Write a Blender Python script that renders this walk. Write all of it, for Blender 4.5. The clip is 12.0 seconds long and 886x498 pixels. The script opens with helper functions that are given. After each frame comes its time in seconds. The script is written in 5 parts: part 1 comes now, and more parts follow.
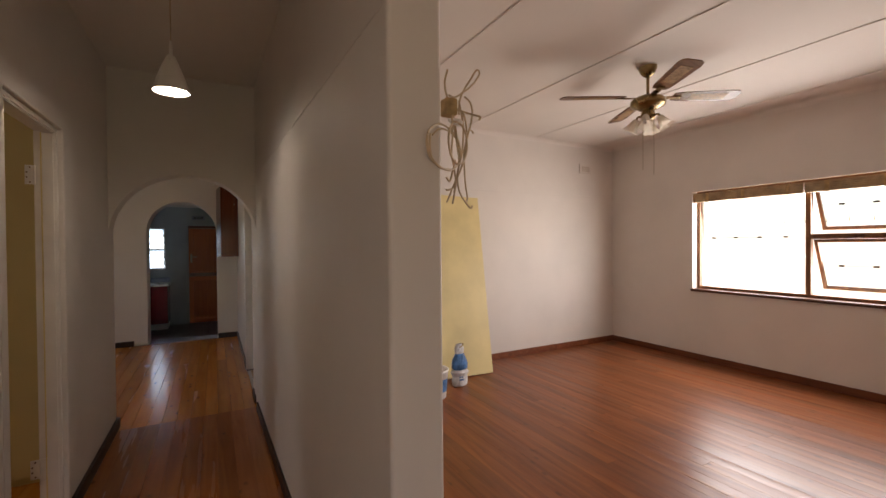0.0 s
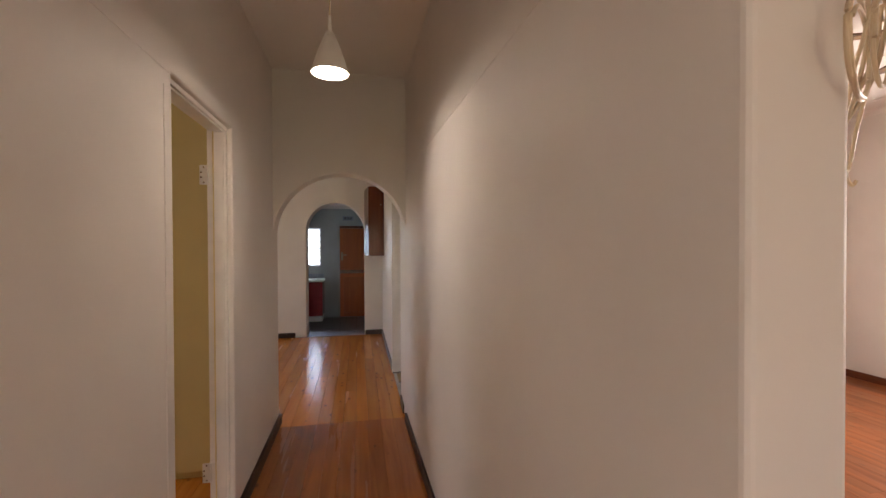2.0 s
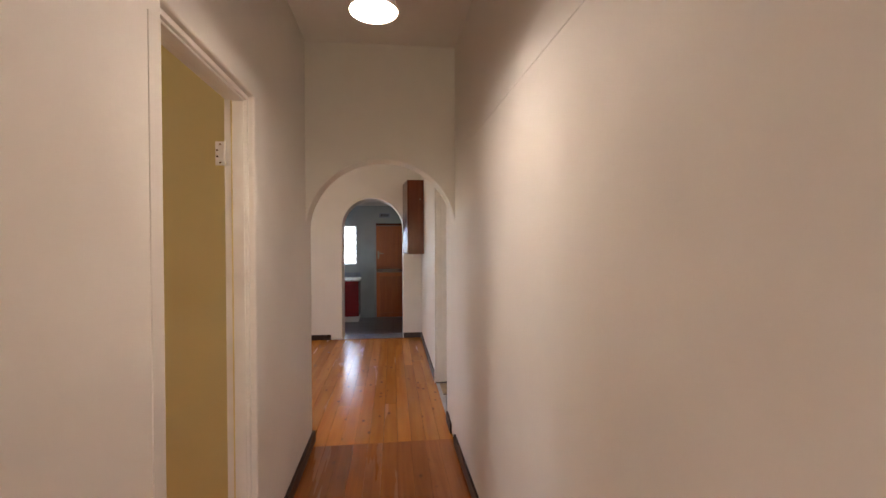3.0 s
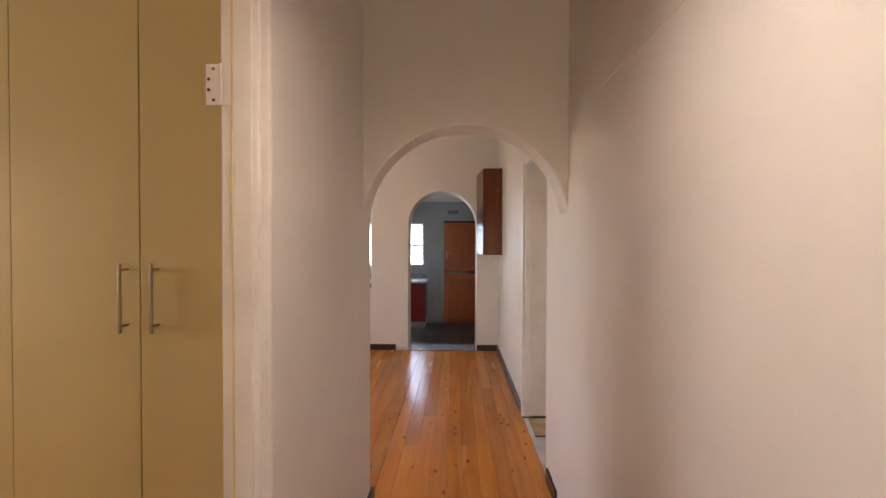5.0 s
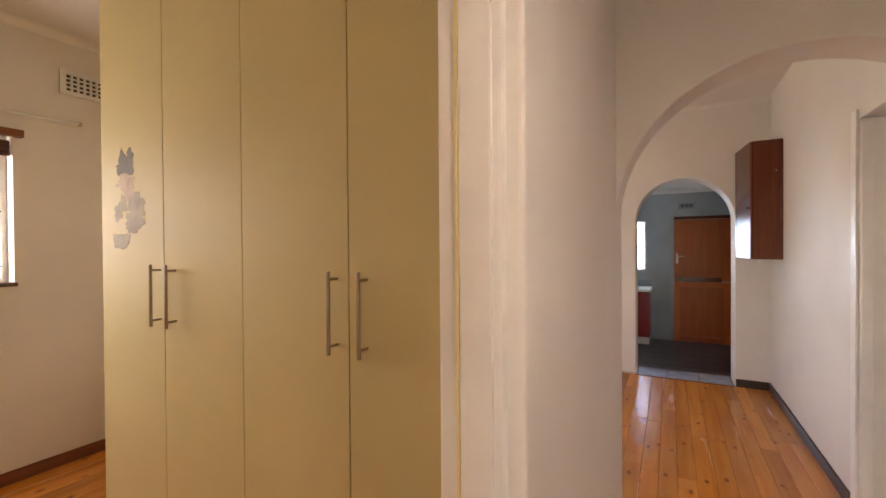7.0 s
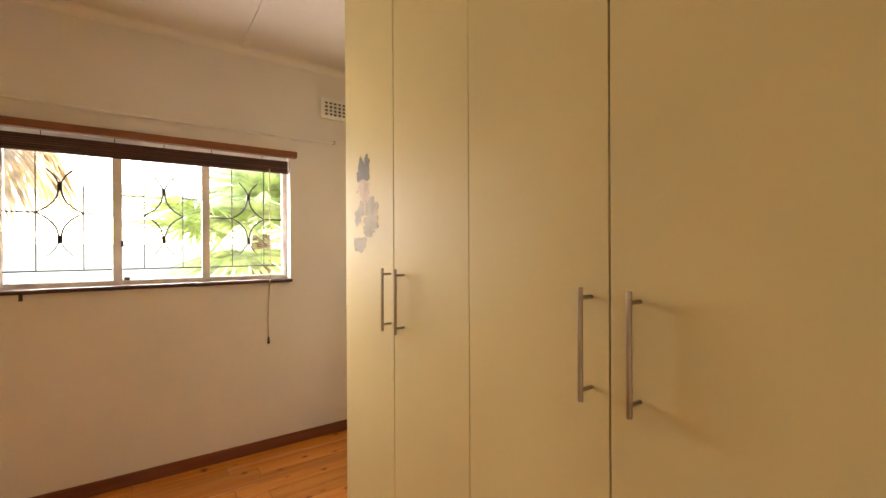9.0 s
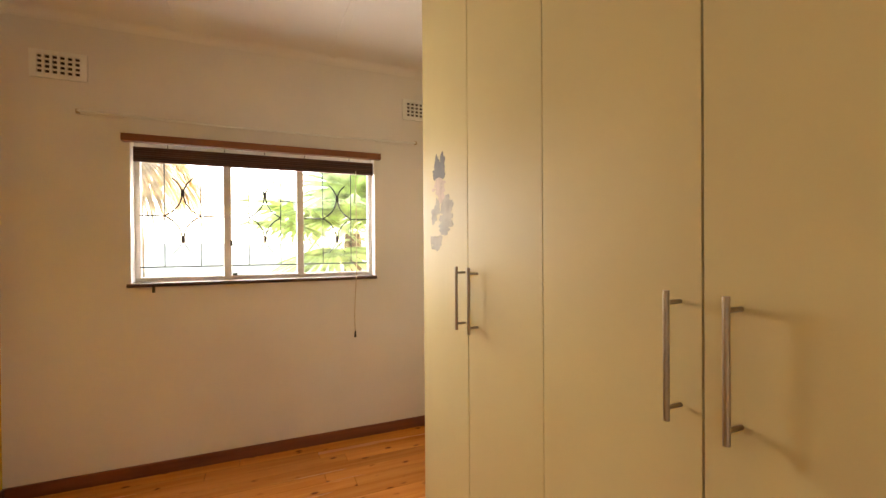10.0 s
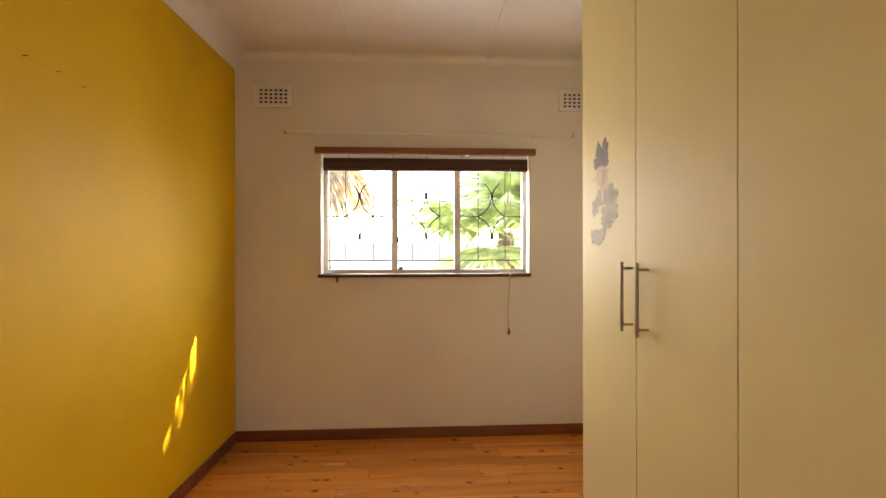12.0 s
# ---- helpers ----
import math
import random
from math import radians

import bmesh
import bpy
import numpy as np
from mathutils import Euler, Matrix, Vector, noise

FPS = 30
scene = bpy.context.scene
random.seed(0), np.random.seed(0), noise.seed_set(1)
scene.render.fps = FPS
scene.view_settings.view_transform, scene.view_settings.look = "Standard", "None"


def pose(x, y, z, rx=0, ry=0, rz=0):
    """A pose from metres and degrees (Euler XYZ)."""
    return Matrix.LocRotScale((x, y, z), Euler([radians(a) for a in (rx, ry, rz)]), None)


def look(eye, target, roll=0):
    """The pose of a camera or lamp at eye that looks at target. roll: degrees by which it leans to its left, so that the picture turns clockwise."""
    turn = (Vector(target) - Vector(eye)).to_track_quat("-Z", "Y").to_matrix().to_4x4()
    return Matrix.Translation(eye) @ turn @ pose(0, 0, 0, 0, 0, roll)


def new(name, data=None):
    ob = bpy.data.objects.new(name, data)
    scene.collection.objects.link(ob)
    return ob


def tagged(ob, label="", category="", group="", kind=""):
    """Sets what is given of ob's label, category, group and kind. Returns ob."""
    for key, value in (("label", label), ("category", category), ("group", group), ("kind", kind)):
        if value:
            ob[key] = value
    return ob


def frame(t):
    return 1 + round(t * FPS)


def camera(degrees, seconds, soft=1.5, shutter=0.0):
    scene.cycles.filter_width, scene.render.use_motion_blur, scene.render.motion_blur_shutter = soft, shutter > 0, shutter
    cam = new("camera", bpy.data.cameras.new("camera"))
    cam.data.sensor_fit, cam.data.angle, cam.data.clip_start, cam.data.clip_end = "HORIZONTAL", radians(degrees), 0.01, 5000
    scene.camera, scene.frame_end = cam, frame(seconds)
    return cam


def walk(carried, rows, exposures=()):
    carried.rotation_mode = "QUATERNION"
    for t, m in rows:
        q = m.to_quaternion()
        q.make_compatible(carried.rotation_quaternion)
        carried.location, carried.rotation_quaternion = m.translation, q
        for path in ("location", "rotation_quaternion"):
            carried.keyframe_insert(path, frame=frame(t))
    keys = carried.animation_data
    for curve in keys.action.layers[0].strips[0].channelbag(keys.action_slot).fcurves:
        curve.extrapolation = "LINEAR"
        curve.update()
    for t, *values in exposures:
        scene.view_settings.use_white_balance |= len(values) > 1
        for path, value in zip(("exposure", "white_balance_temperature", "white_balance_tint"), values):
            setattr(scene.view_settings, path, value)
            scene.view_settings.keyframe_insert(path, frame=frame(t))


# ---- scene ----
cam = camera(92.5, 12.0)
PATH = [
    (0, (0.703, 0.619, 1.444), (1.654, 2.378, 1.422), -0.5),
    (0.5, (0.69, 0.695, 1.45), (1.522, 2.514, 1.426), -0.5),
    (1, (0.662, 0.806, 1.444), (1.345, 2.686, 1.421), -0.5),
    (1.5, (0.637, 0.994, 1.455), (1.178, 2.919, 1.429), -0.5),
    (2, (0.645, 1.192, 1.465), (1.037, 3.153, 1.441), -0.2),
    (2.5, (0.614, 1.422, 1.443), (0.91, 3.4, 1.417), -0.2),
    (4.5, (0.522, 2.377, 1.451), (0.581, 4.376, 1.422), 0.2),
    (5, (0.472, 2.523, 1.432), (0.411, 4.522, 1.404), 0.1),
    (5.5, (0.45, 2.672, 1.441), (0.223, 4.659, 1.415), -0.2),
    (6, (0.401, 2.823, 1.438), (-0.066, 4.767, 1.413), -0.2),
    (6.5, (0.313, 2.919, 1.428), (-0.401, 4.788, 1.405), -0.1),
    (7, (0.166, 3.055, 1.434), (-0.776, 4.819, 1.416), -0.4),
    (7.5, (0.046, 3.117, 1.439), (-1.085, 4.766, 1.416), -0.4),
    (9.5, (-0.166, 3.27, 1.445), (-1.919, 4.234, 1.44), -0.3),
    (10, (-0.162, 3.3, 1.445), (-1.999, 4.089, 1.433), -0.4),
    (10.5, (-0.16, 3.322, 1.435), (-2.072, 3.908, 1.429), -0.3),
    (11, (-0.168, 3.305, 1.43), (-2.121, 3.739, 1.424), -0.2),
    (11.5, (-0.182, 3.297, 1.422), (-2.166, 3.549, 1.416), -0.2),
    (12, (-0.198, 3.292, 1.411), (-2.195, 3.394, 1.41), -0.1),
]
# the clip's camera opens up as it leaves the bright living room
EXPOSURES = [
    (0.0, 2.1, 7600, 19), (1.0, 2.55, 7500, 19), (1.5, 2.85, 7400, 19), (2.0, 3.2, 7400, 20), (2.7, 3.6, 7400, 20),
    (4.5, 3.8, 7500, 23), (6.5, 3.9, 7500, 22), (7.7, 4.05, 7500, 21), (9.5, 4.25, 7500, 16), (12.0, 4.05, 7350, 15),
]
walk(cam, [(t, look(eye, target, roll)) for t, eye, target, roll in PATH], EXPOSURES)

# ---------------------------------------------------------------- light
world = bpy.data.worlds.new("world")
scene.world = world
world.use_nodes = True
wn = world.node_tree
sky = wn.nodes.new("ShaderNodeTexSky")
sky.sky_type, sky.sun_disc = "NISHITA", False
sky.sun_elevation, sky.sun_rotation = radians(45), radians(-40)
wn.nodes["Background"].inputs["Strength"].default_value = 0.1
wn.links.new(sky.outputs["Color"], wn.nodes["Background"].inputs["Color"])

sun = new("sun", bpy.data.lights.new("sun", "SUN"))
sun.data.energy, sun.data.angle, sun.data.color = 3.0, radians(0.5), (1.0, 0.93, 0.82)
sun.matrix_world = look((-10, 12, 14), (-10 + 1.055, 12 - 1.2, 14 - 1.65))


def window_light(name, eye, target, wide, high, watts, colour=(0.95, 0.97, 1.0), spread=180):
    lamp = new(name, bpy.data.lights.new(name, "AREA"))
    lamp.data.shape, lamp.data.size, lamp.data.size_y = "RECTANGLE", wide, high
    lamp.data.energy, lamp.data.color, lamp.data.spread = watts, colour, radians(spread)
    lamp.matrix_world = look(eye, target)
    return lamp


window_light("sky_light_living", (6.12, 2.6, 1.45), (0, 2.6, 0.1), 2.25, 1.12, 23)
window_light("sky_light_kitchen", (-0.95, 11.36, 1.4), (-0.95, 0, 1.4), 1.5, 0.82, 2.9, (0.78, 0.89, 1.0))
# fill lamp at an invented opening out of view, brightens the dining room
window_light("sky_light_dining", (-2.55, 6.5, 1.5), (5, 6.5, 1.5), 1.7, 1.2, 1.1, (1.0, 0.97, 0.94))
window_light("sky_light_bedroom", (-3.6, 3.33, 1.62), (-1.6, 4.1, 0.95), 1.5, 0.75, 2.45, (0.95, 0.97, 1.0), 160)
window_light("day_light_front_door", (0.52, -1.5, 1.05), (0.52, 5, 1.05), 0.85, 1.9, 0.9, (1.0, 0.77, 0.65))
window_light("sky_light_side_room", (2.3, 8.62, 1.5), (2.3, 0, 1.5), 1.4, 1.1, 4.0, (1.0, 0.96, 0.92))


# ---------------------------------------------------------------- materials
def material(name, colour, rough=0.6, metal=0.0, vary=0.06, scale=3.0, fine=60.0, bump=0.1, stain=None, spec=0.5, coat=0.0):
    """A surface with two scales of variation: broad stains and fine grain."""
    m = bpy.data.materials.new(name)
    m.use_nodes = True
    nt = m.node_tree
    b = nt.nodes["Principled BSDF"]
    b.inputs["Roughness"].default_value, b.inputs["Metallic"].default_value = rough, metal
    b.inputs["Specular IOR Level"].default_value = spec
    b.inputs["Coat Weight"].default_value = coat
    co = nt.nodes.new("ShaderNodeTexCoord")
    n1, n2 = nt.nodes.new("ShaderNodeTexNoise"), nt.nodes.new("ShaderNodeTexNoise")
    n1.inputs["Scale"].default_value, n2.inputs["Scale"].default_value = scale, fine
    n1.inputs["Detail"].default_value, n2.inputs["Detail"].default_value = 5, 3
    for n in (n1, n2):
        nt.links.new(co.outputs["Object"], n.inputs["Vector"])
    ramp = nt.nodes.new("ShaderNodeValToRGB")
    dark = stain or tuple(c * (1 - 2 * vary) for c in colour)
    light = tuple(min(1, c * (1 + vary)) for c in colour)
    ramp.color_ramp.elements[0].position, ramp.color_ramp.elements[0].color = 0.3, (*dark, 1)
    ramp.color_ramp.elements[1].position, ramp.color_ramp.elements[1].color = 0.62, (*light, 1)
    nt.links.new(n1.outputs["Fac"], ramp.inputs["Fac"])
    nt.links.new(ramp.outputs["Color"], b.inputs["Base Color"])
    if bump:
        bn = nt.nodes.new("ShaderNodeBump")
        bn.inputs["Strength"].default_value, bn.inputs["Distance"].default_value = bump, 0.004
        nt.links.new(n2.outputs["Fac"], bn.inputs["Height"])
        nt.links.new(bn.outputs["Normal"], b.inputs["Normal"])
    r = nt.nodes.new("ShaderNodeMapRange")
    r.inputs["To Min"].default_value, r.inputs["To Max"].default_value = max(0, rough - 0.08), min(1, rough + 0.08)
    nt.links.new(n1.outputs["Fac"], r.inputs["Value"])
    nt.links.new(r.outputs["Result"], b.inputs["Roughness"])
    return m


def boards(name, low, high, knot, rough=0.25, knots=1.0, along="y", bump=0.15):
    """Varnished timber: grain drawn out along the board, knots, and a shade of its own for each board."""
    m = bpy.data.materials.new(name)
    m.use_nodes = True
    nt = m.node_tree
    L = nt.links.new
    b = nt.nodes["Principled BSDF"]
    b.inputs["Specular IOR Level"].default_value = 0.36
    geo, info = nt.nodes.new("ShaderNodeNewGeometry"), nt.nodes.new("ShaderNodeObjectInfo")
    off = nt.nodes.new("ShaderNodeVectorMath")
    off.operation = "MULTIPLY_ADD"
    off.inputs[1].default_value = (13.0, 17.0, 5.0)
    L(info.outputs["Random"], off.inputs[0])
    L(geo.outputs["Position"], off.inputs[2])
    stretch = {"y": (13, 0.8, 13), "x": (0.8, 13, 13), "z": (13, 13, 0.8)}[along]
    mp = nt.nodes.new("ShaderNodeMapping")
    mp.inputs["Scale"].default_value = stretch
    L(off.outputs["Vector"], mp.inputs["Vector"])
    grain = nt.nodes.new("ShaderNodeTexNoise")
    grain.inputs["Scale"].default_value, grain.inputs["Detail"].default_value, grain.inputs["Distortion"].default_value = 1.6, 8, 0.6
    L(mp.outputs["Vector"], grain.inputs["Vector"])
    ramp = nt.nodes.new("ShaderNodeValToRGB")
    ramp.color_ramp.elements[0].position, ramp.color_ramp.elements[0].color = 0.32, (*low, 1)
    ramp.color_ramp.elements[1].position, ramp.color_ramp.elements[1].color = 0.68, (*high, 1)
    L(grain.outputs["Fac"], ramp.inputs["Fac"])
    hsv = nt.nodes.new("ShaderNodeHueSaturation")
    val = nt.nodes.new("ShaderNodeMapRange")
    val.inputs["To Min"].default_value, val.inputs["To Max"].default_value = 0.78, 1.16
    L(info.outputs["Random"], val.inputs["Value"])
    L(val.outputs["Result"], hsv.inputs["Value"])
    L(ramp.outputs["Color"], hsv.inputs["Color"])
    # knots
    kmap = nt.nodes.new("ShaderNodeMapping")
    kmap.inputs["Scale"].default_value = tuple(8.0 if s > 2 else 4.4 for s in stretch)
    L(off.outputs["Vector"], kmap.inputs["Vector"])
    vor = nt.nodes.new("ShaderNodeTexVoronoi")
    vor.voronoi_dimensions = "2D"
    vor.inputs["Scale"].default_value = 1.0
    L(kmap.outputs["Vector"], vor.inputs["Vector"])
    kr = nt.nodes.new("ShaderNodeValToRGB")
    kr.color_ramp.elements[0].position, kr.color_ramp.elements[0].color = 0.055, (knots, knots, knots, 1)
    kr.color_ramp.elements[1].position, kr.color_ramp.elements[1].color = 0.135, (0, 0, 0, 1)
    L(vor.outputs["Distance"], kr.inputs["Fac"])
    mix = nt.nodes.new("ShaderNodeMix")
    mix.data_type = "RGBA"
    mix.inputs["B"].default_value = (*knot, 1)
    mix.inputs[7].default_value = (*knot, 1)
    some = nt.nodes.new("ShaderNodeTexNoise")
    some.inputs["Scale"].default_value = 1.7
    L(kmap.outputs["Vector"], some.inputs["Vector"])
    gate = nt.nodes.new("ShaderNodeMapRange")
    gate.inputs["From Min"].default_value, gate.inputs["From Max"].default_value = 0.49, 0.60
    L(some.outputs["Fac"], gate.inputs["Value"])
    both = nt.nodes.new("ShaderNodeMath")
    both.operation = "MULTIPLY"
    L(kr.outputs["Color"], both.inputs[0])
    L(gate.outputs["Result"], both.inputs[1])
    L(both.outputs["Value"], mix.inputs[0])
    L(hsv.outputs["Color"], mix.inputs[6])
    # scuffs that break the gloss
    scuff = nt.nodes.new("ShaderNodeTexNoise")
    scuff.inputs["Scale"].default_value, scuff.inputs["Detail"].default_value = 0.55, 5
    L(mp.outputs["Vector"], scuff.inputs["Vector"])
    rr = nt.nodes.new("ShaderNodeMapRange")
    rr.inputs["From Min"].default_value, rr.inputs["From Max"].default_value = 0.35, 0.7
    rr.inputs["To Min"].default_value, rr.inputs["To Max"].default_value = max(0.05, rough - 0.05), rough + 0.09
    L(scuff.outputs["Fac"], rr.inputs["Value"])
    L(rr.outputs["Result"], b.inputs["Roughness"])
    L(mix.outputs[2], b.inputs["Base Color"])
    bn = nt.nodes.new("ShaderNodeBump")
    bn.inputs["Strength"].default_value, bn.inputs["Distance"].default_value = bump, 0.002
    L(grain.outputs["Fac"], bn.inputs["Height"])
    L(bn.outputs["Normal"], b.inputs["Normal"])
    return m


def glowing(name, colour, strength):
    m = bpy.data.materials.new(name)
    m.use_nodes = True
    b = m.node_tree.nodes["Principled BSDF"]
    b.inputs["Base Color"].default_value = (*colour, 1)
    b.inputs["Emission Color"].default_value, b.inputs["Emission Strength"].default_value = (*colour, 1), strength
    return m


def clear_glass(name, tint=(1, 1, 1), rough=0.0, mixed=0.92):
    m = bpy.data.materials.new(name)
    m.use_nodes = True
    nt = m.node_tree
    out = nt.nodes["Material Output"]
    tr, gl, mx = nt.nodes.new("ShaderNodeBsdfTransparent"), nt.nodes.new("ShaderNodeBsdfGlossy"), nt.nodes.new("ShaderNodeMixShader")
    tr.inputs["Color"].default_value, gl.inputs["Roughness"].default_value = (*tint, 1), rough
    mx.inputs["Fac"].default_value = 1 - mixed
    nt.links.new(tr.outputs[0], mx.inputs[1])
    nt.links.new(gl.outputs[0], mx.inputs[2])
    nt.links.new(mx.outputs[0], out.inputs["Surface"])
    return m


M_WALL = material("white_wall_paint", (0.74, 0.69, 0.64), 0.55, vary=0.025, scale=1.6, fine=38, bump=0.12, spec=0.35)
M_CEIL = material("ceiling_paint", (0.78, 0.73, 0.68), 0.75, vary=0.02, scale=1.2, fine=40, bump=0.08)
M_YELLOW = material("yellow_wall_paint", (0.66, 0.40, 0.008), 0.6, vary=0.05, scale=2.0, fine=50, bump=0.2, spec=0.35)
M_KITCHEN = material("grey_kitchen_paint", (0.36, 0.38, 0.39), 0.5, vary=0.06, scale=2.0, bump=0.15)
M_FRAME = material("white_gloss_enamel", (0.79, 0.755, 0.71), 0.32, vary=0.04, scale=6, fine=30, bump=0.08)
M_CREAM = material("cream_melamine", (0.63, 0.52, 0.26), 0.58, vary=0.02, scale=2.5, fine=220, bump=0.03, spec=0.2)
# dark carcass colour, stands in for the shade in the wardrobe door gaps
M_SEAM_SHADE = material("wardrobe_seam_shade", (0.20, 0.14, 0.07), 0.5, vary=0.1, scale=8)
M_BOARD = material("yellowed_door_paint", (0.76, 0.63, 0.31), 0.45, vary=0.05, scale=3, bump=0.08)
M_RED_FLOOR = boards("reddish_brown_floorboards", (0.17, 0.048, 0.016), (0.31, 0.100, 0.033), (0.05, 0.016, 0.008), rough=0.33, knots=0.5, bump=0.08)
M_HALL_FLOOR = boards("warm_brown_hall_floorboards", (0.29, 0.087, 0.021), (0.42, 0.146, 0.037), (0.09, 0.028, 0.010), rough=0.25, knots=0.7)
M_PINE_FLOOR = boards("orange_pine_floorboards", (0.49, 0.162, 0.028), (0.61, 0.238, 0.046), (0.15, 0.04, 0.012), rough=0.21, knots=0.95)
M_GAP = material("dark_floor_gap", (0.09, 0.035, 0.014), 0.9, vary=0.1)
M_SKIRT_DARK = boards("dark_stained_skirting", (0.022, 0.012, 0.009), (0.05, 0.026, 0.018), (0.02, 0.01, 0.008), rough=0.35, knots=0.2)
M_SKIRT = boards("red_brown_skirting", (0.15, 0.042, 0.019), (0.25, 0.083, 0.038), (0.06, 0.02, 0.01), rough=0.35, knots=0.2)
M_SILL = boards("dark_brown_sill_wood", (0.05, 0.02, 0.012), (0.11, 0.045, 0.025), (0.03, 0.012, 0.008), rough=0.35, knots=0.1)
M_PELMET = boards("brown_pelmet_wood", (0.14, 0.045, 0.018), (0.26, 0.095, 0.038), (0.08, 0.03, 0.012), rough=0.4, knots=0.2)
M_BLIND = boards("dark_bamboo_blind", (0.05, 0.018, 0.011), (0.115, 0.042, 0.026), (0.02, 0.01, 0.006), rough=0.5, knots=0.0)
M_DOORWOOD = boards("orange_brown_door_wood", (0.44, 0.085, 0.014), (0.54, 0.122, 0.022), (0.12, 0.035, 0.01), rough=0.35, knots=0.15, along="z")
M_CABWOOD = boards("dark_red_cabinet_wood", (0.12, 0.026, 0.010), (0.165, 0.040, 0.016), (0.06, 0.015, 0.008), rough=0.2, knots=0.05, along="z")
M_WINWOOD = boards("brown_window_wood", (0.13, 0.05, 0.02), (0.26, 0.12, 0.05), (0.08, 0.03, 0.012), rough=0.4, knots=0.1, along="z")
M_FANBLADE = boards("fan_blade_wood", (0.12, 0.055, 0.028), (0.24, 0.12, 0.06), (0.1, 0.05, 0.03), rough=0.3, knots=0.0, along="x")
M_CANE = material("fan_blade_cane_inset", (0.36, 0.22, 0.1), 0.5, vary=0.2, scale=40, fine=200, bump=0.3)
M_BRASS = material("antique_brass", (0.27, 0.19, 0.09), 0.28, metal=1.0, vary=0.12, scale=10, bump=0.03)
M_STEEL = material("brushed_steel", (0.40, 0.33, 0.245), 0.34, metal=1.0, vary=0.05, scale=14, fine=160, bump=0.05)
M_IRON = material("black_iron", (0.03, 0.028, 0.026), 0.5, metal=0.3, vary=0.2, scale=12)
M_WHITE = material("white_plastic", (0.80, 0.78, 0.74), 0.4, vary=0.03, scale=10, bump=0.02)
M_WINWHITE = material("white_window_steel", (0.78, 0.76, 0.72), 0.4, vary=0.06, scale=9, bump=0.05)
M_CABLE = material("beige_cable_sheath", (0.56, 0.44, 0.29), 0.45, vary=0.12, scale=20, bump=0.03)
M_BOXFOAM = material("old_junction_box", (0.48, 0.33, 0.16), 0.7, vary=0.2, scale=25, fine=90, bump=0.4)
M_RED = material("red_gloss_cabinet", (0.26, 0.012, 0.016), 0.22, vary=0.06, scale=5, bump=0.02)
M_COUNTER = material("pale_counter_stone", (0.74, 0.73, 0.71), 0.3, vary=0.06, scale=30, fine=120, bump=0.02)
M_TILE = material("dark_slate_tile", (0.075, 0.07, 0.072), 0.3, vary=0.25, scale=6, fine=40, bump=0.12)
M_GROUT = material("tile_grout", (0.15, 0.14, 0.13), 0.9, vary=0.15, scale=14)
M_TILE_STEP = material("blue_grey_step_tile", (0.30, 0.33, 0.40), 0.2, vary=0.12, scale=7, fine=40, bump=0.06)
M_THRESH = material("worn_beige_threshold", (0.42, 0.30, 0.17), 0.55, vary=0.2, scale=9, fine=60, bump=0.15)
M_PALE_FLOOR = material("pale_grey_vinyl", (0.52, 0.51, 0.50), 0.4, vary=0.1, scale=5)
M_SHADE = material("white_enamel_lampshade", (0.80, 0.77, 0.72), 0.3, vary=0.02, scale=8, bump=0.0)


def translucent(name, colour, share, rough=0.5, vary=0.25, scale=6.0):
    """A thin leaf or light-diffusing pane that lets scattered light through."""
    m = material(name, colour, rough, vary=vary, scale=scale, bump=0.1)
    nt = m.node_tree
    b = nt.nodes["Principled BSDF"]
    tr, mx = nt.nodes.new("ShaderNodeBsdfTranslucent"), nt.nodes.new("ShaderNodeMixShader")
    mx.inputs["Fac"].default_value = share
    nt.links.new(b.inputs["Base Color"].links[0].from_socket, tr.inputs["Color"])
    nt.links.new(b.outputs[0], mx.inputs[1])
    nt.links.new(tr.outputs[0], mx.inputs[2])
    nt.links.new(mx.outputs[0], nt.nodes["Material Output"].inputs["Surface"])
    return m


M_TULIP = translucent("frosted_tulip_glass", (0.86, 0.80, 0.70), 0.5, 0.25, 0.03)
M_BULB = glowing("lit_bulb", (1.0, 0.95, 0.86), 9.0)
M_GLASS = clear_glass("window_glass", (1, 1, 1), 0.02, 0.95)
M_VENTSHADE = material("vent_hole_shade", (0.06, 0.04, 0.03), 0.9, vary=0.2)
M_BLUEBAG = material("blue_bag_plastic", (0.06, 0.20, 0.46), 0.35, vary=0.25, scale=14, fine=30, bump=0.5)
M_WHITEBAG = material("white_bag_plastic", (0.72, 0.73, 0.74), 0.35, vary=0.08, scale=14, fine=30, bump=0.5)
M_STICK_DARK = material("sticker_remnant_grey", (0.15, 0.125, 0.095), 0.7, vary=0.14, scale=14, bump=0.04)
M_STICK_ORANGE = material("sticker_remnant_tan", (0.53, 0.38, 0.24), 0.7, vary=0.14, scale=14, bump=0.04)
M_STICK_GREY = material("sticker_remnant_pale_grey", (0.36, 0.30, 0.19), 0.7, vary=0.14, scale=14, bump=0.04)
M_GRASS = material("garden_lawn", (0.10, 0.14, 0.04), 0.9, vary=0.35, scale=1.5, fine=60, bump=0.6)
M_PAVING = material("pale_garden_paving", (0.42, 0.38, 0.33), 0.8, vary=0.15, scale=4)
M_PLASTER_OUT = material("garden_wall_plaster", (0.72, 0.68, 0.62), 0.85, vary=0.08, scale=2, bump=0.3)
M_ROOF = material("roof_light_block", (0.22, 0.12, 0.09), 0.7, vary=0.15, scale=5)
M_PALM = translucent("green_palm_leaf", (0.46, 0.55, 0.24), 0.5, 0.4, 0.3)
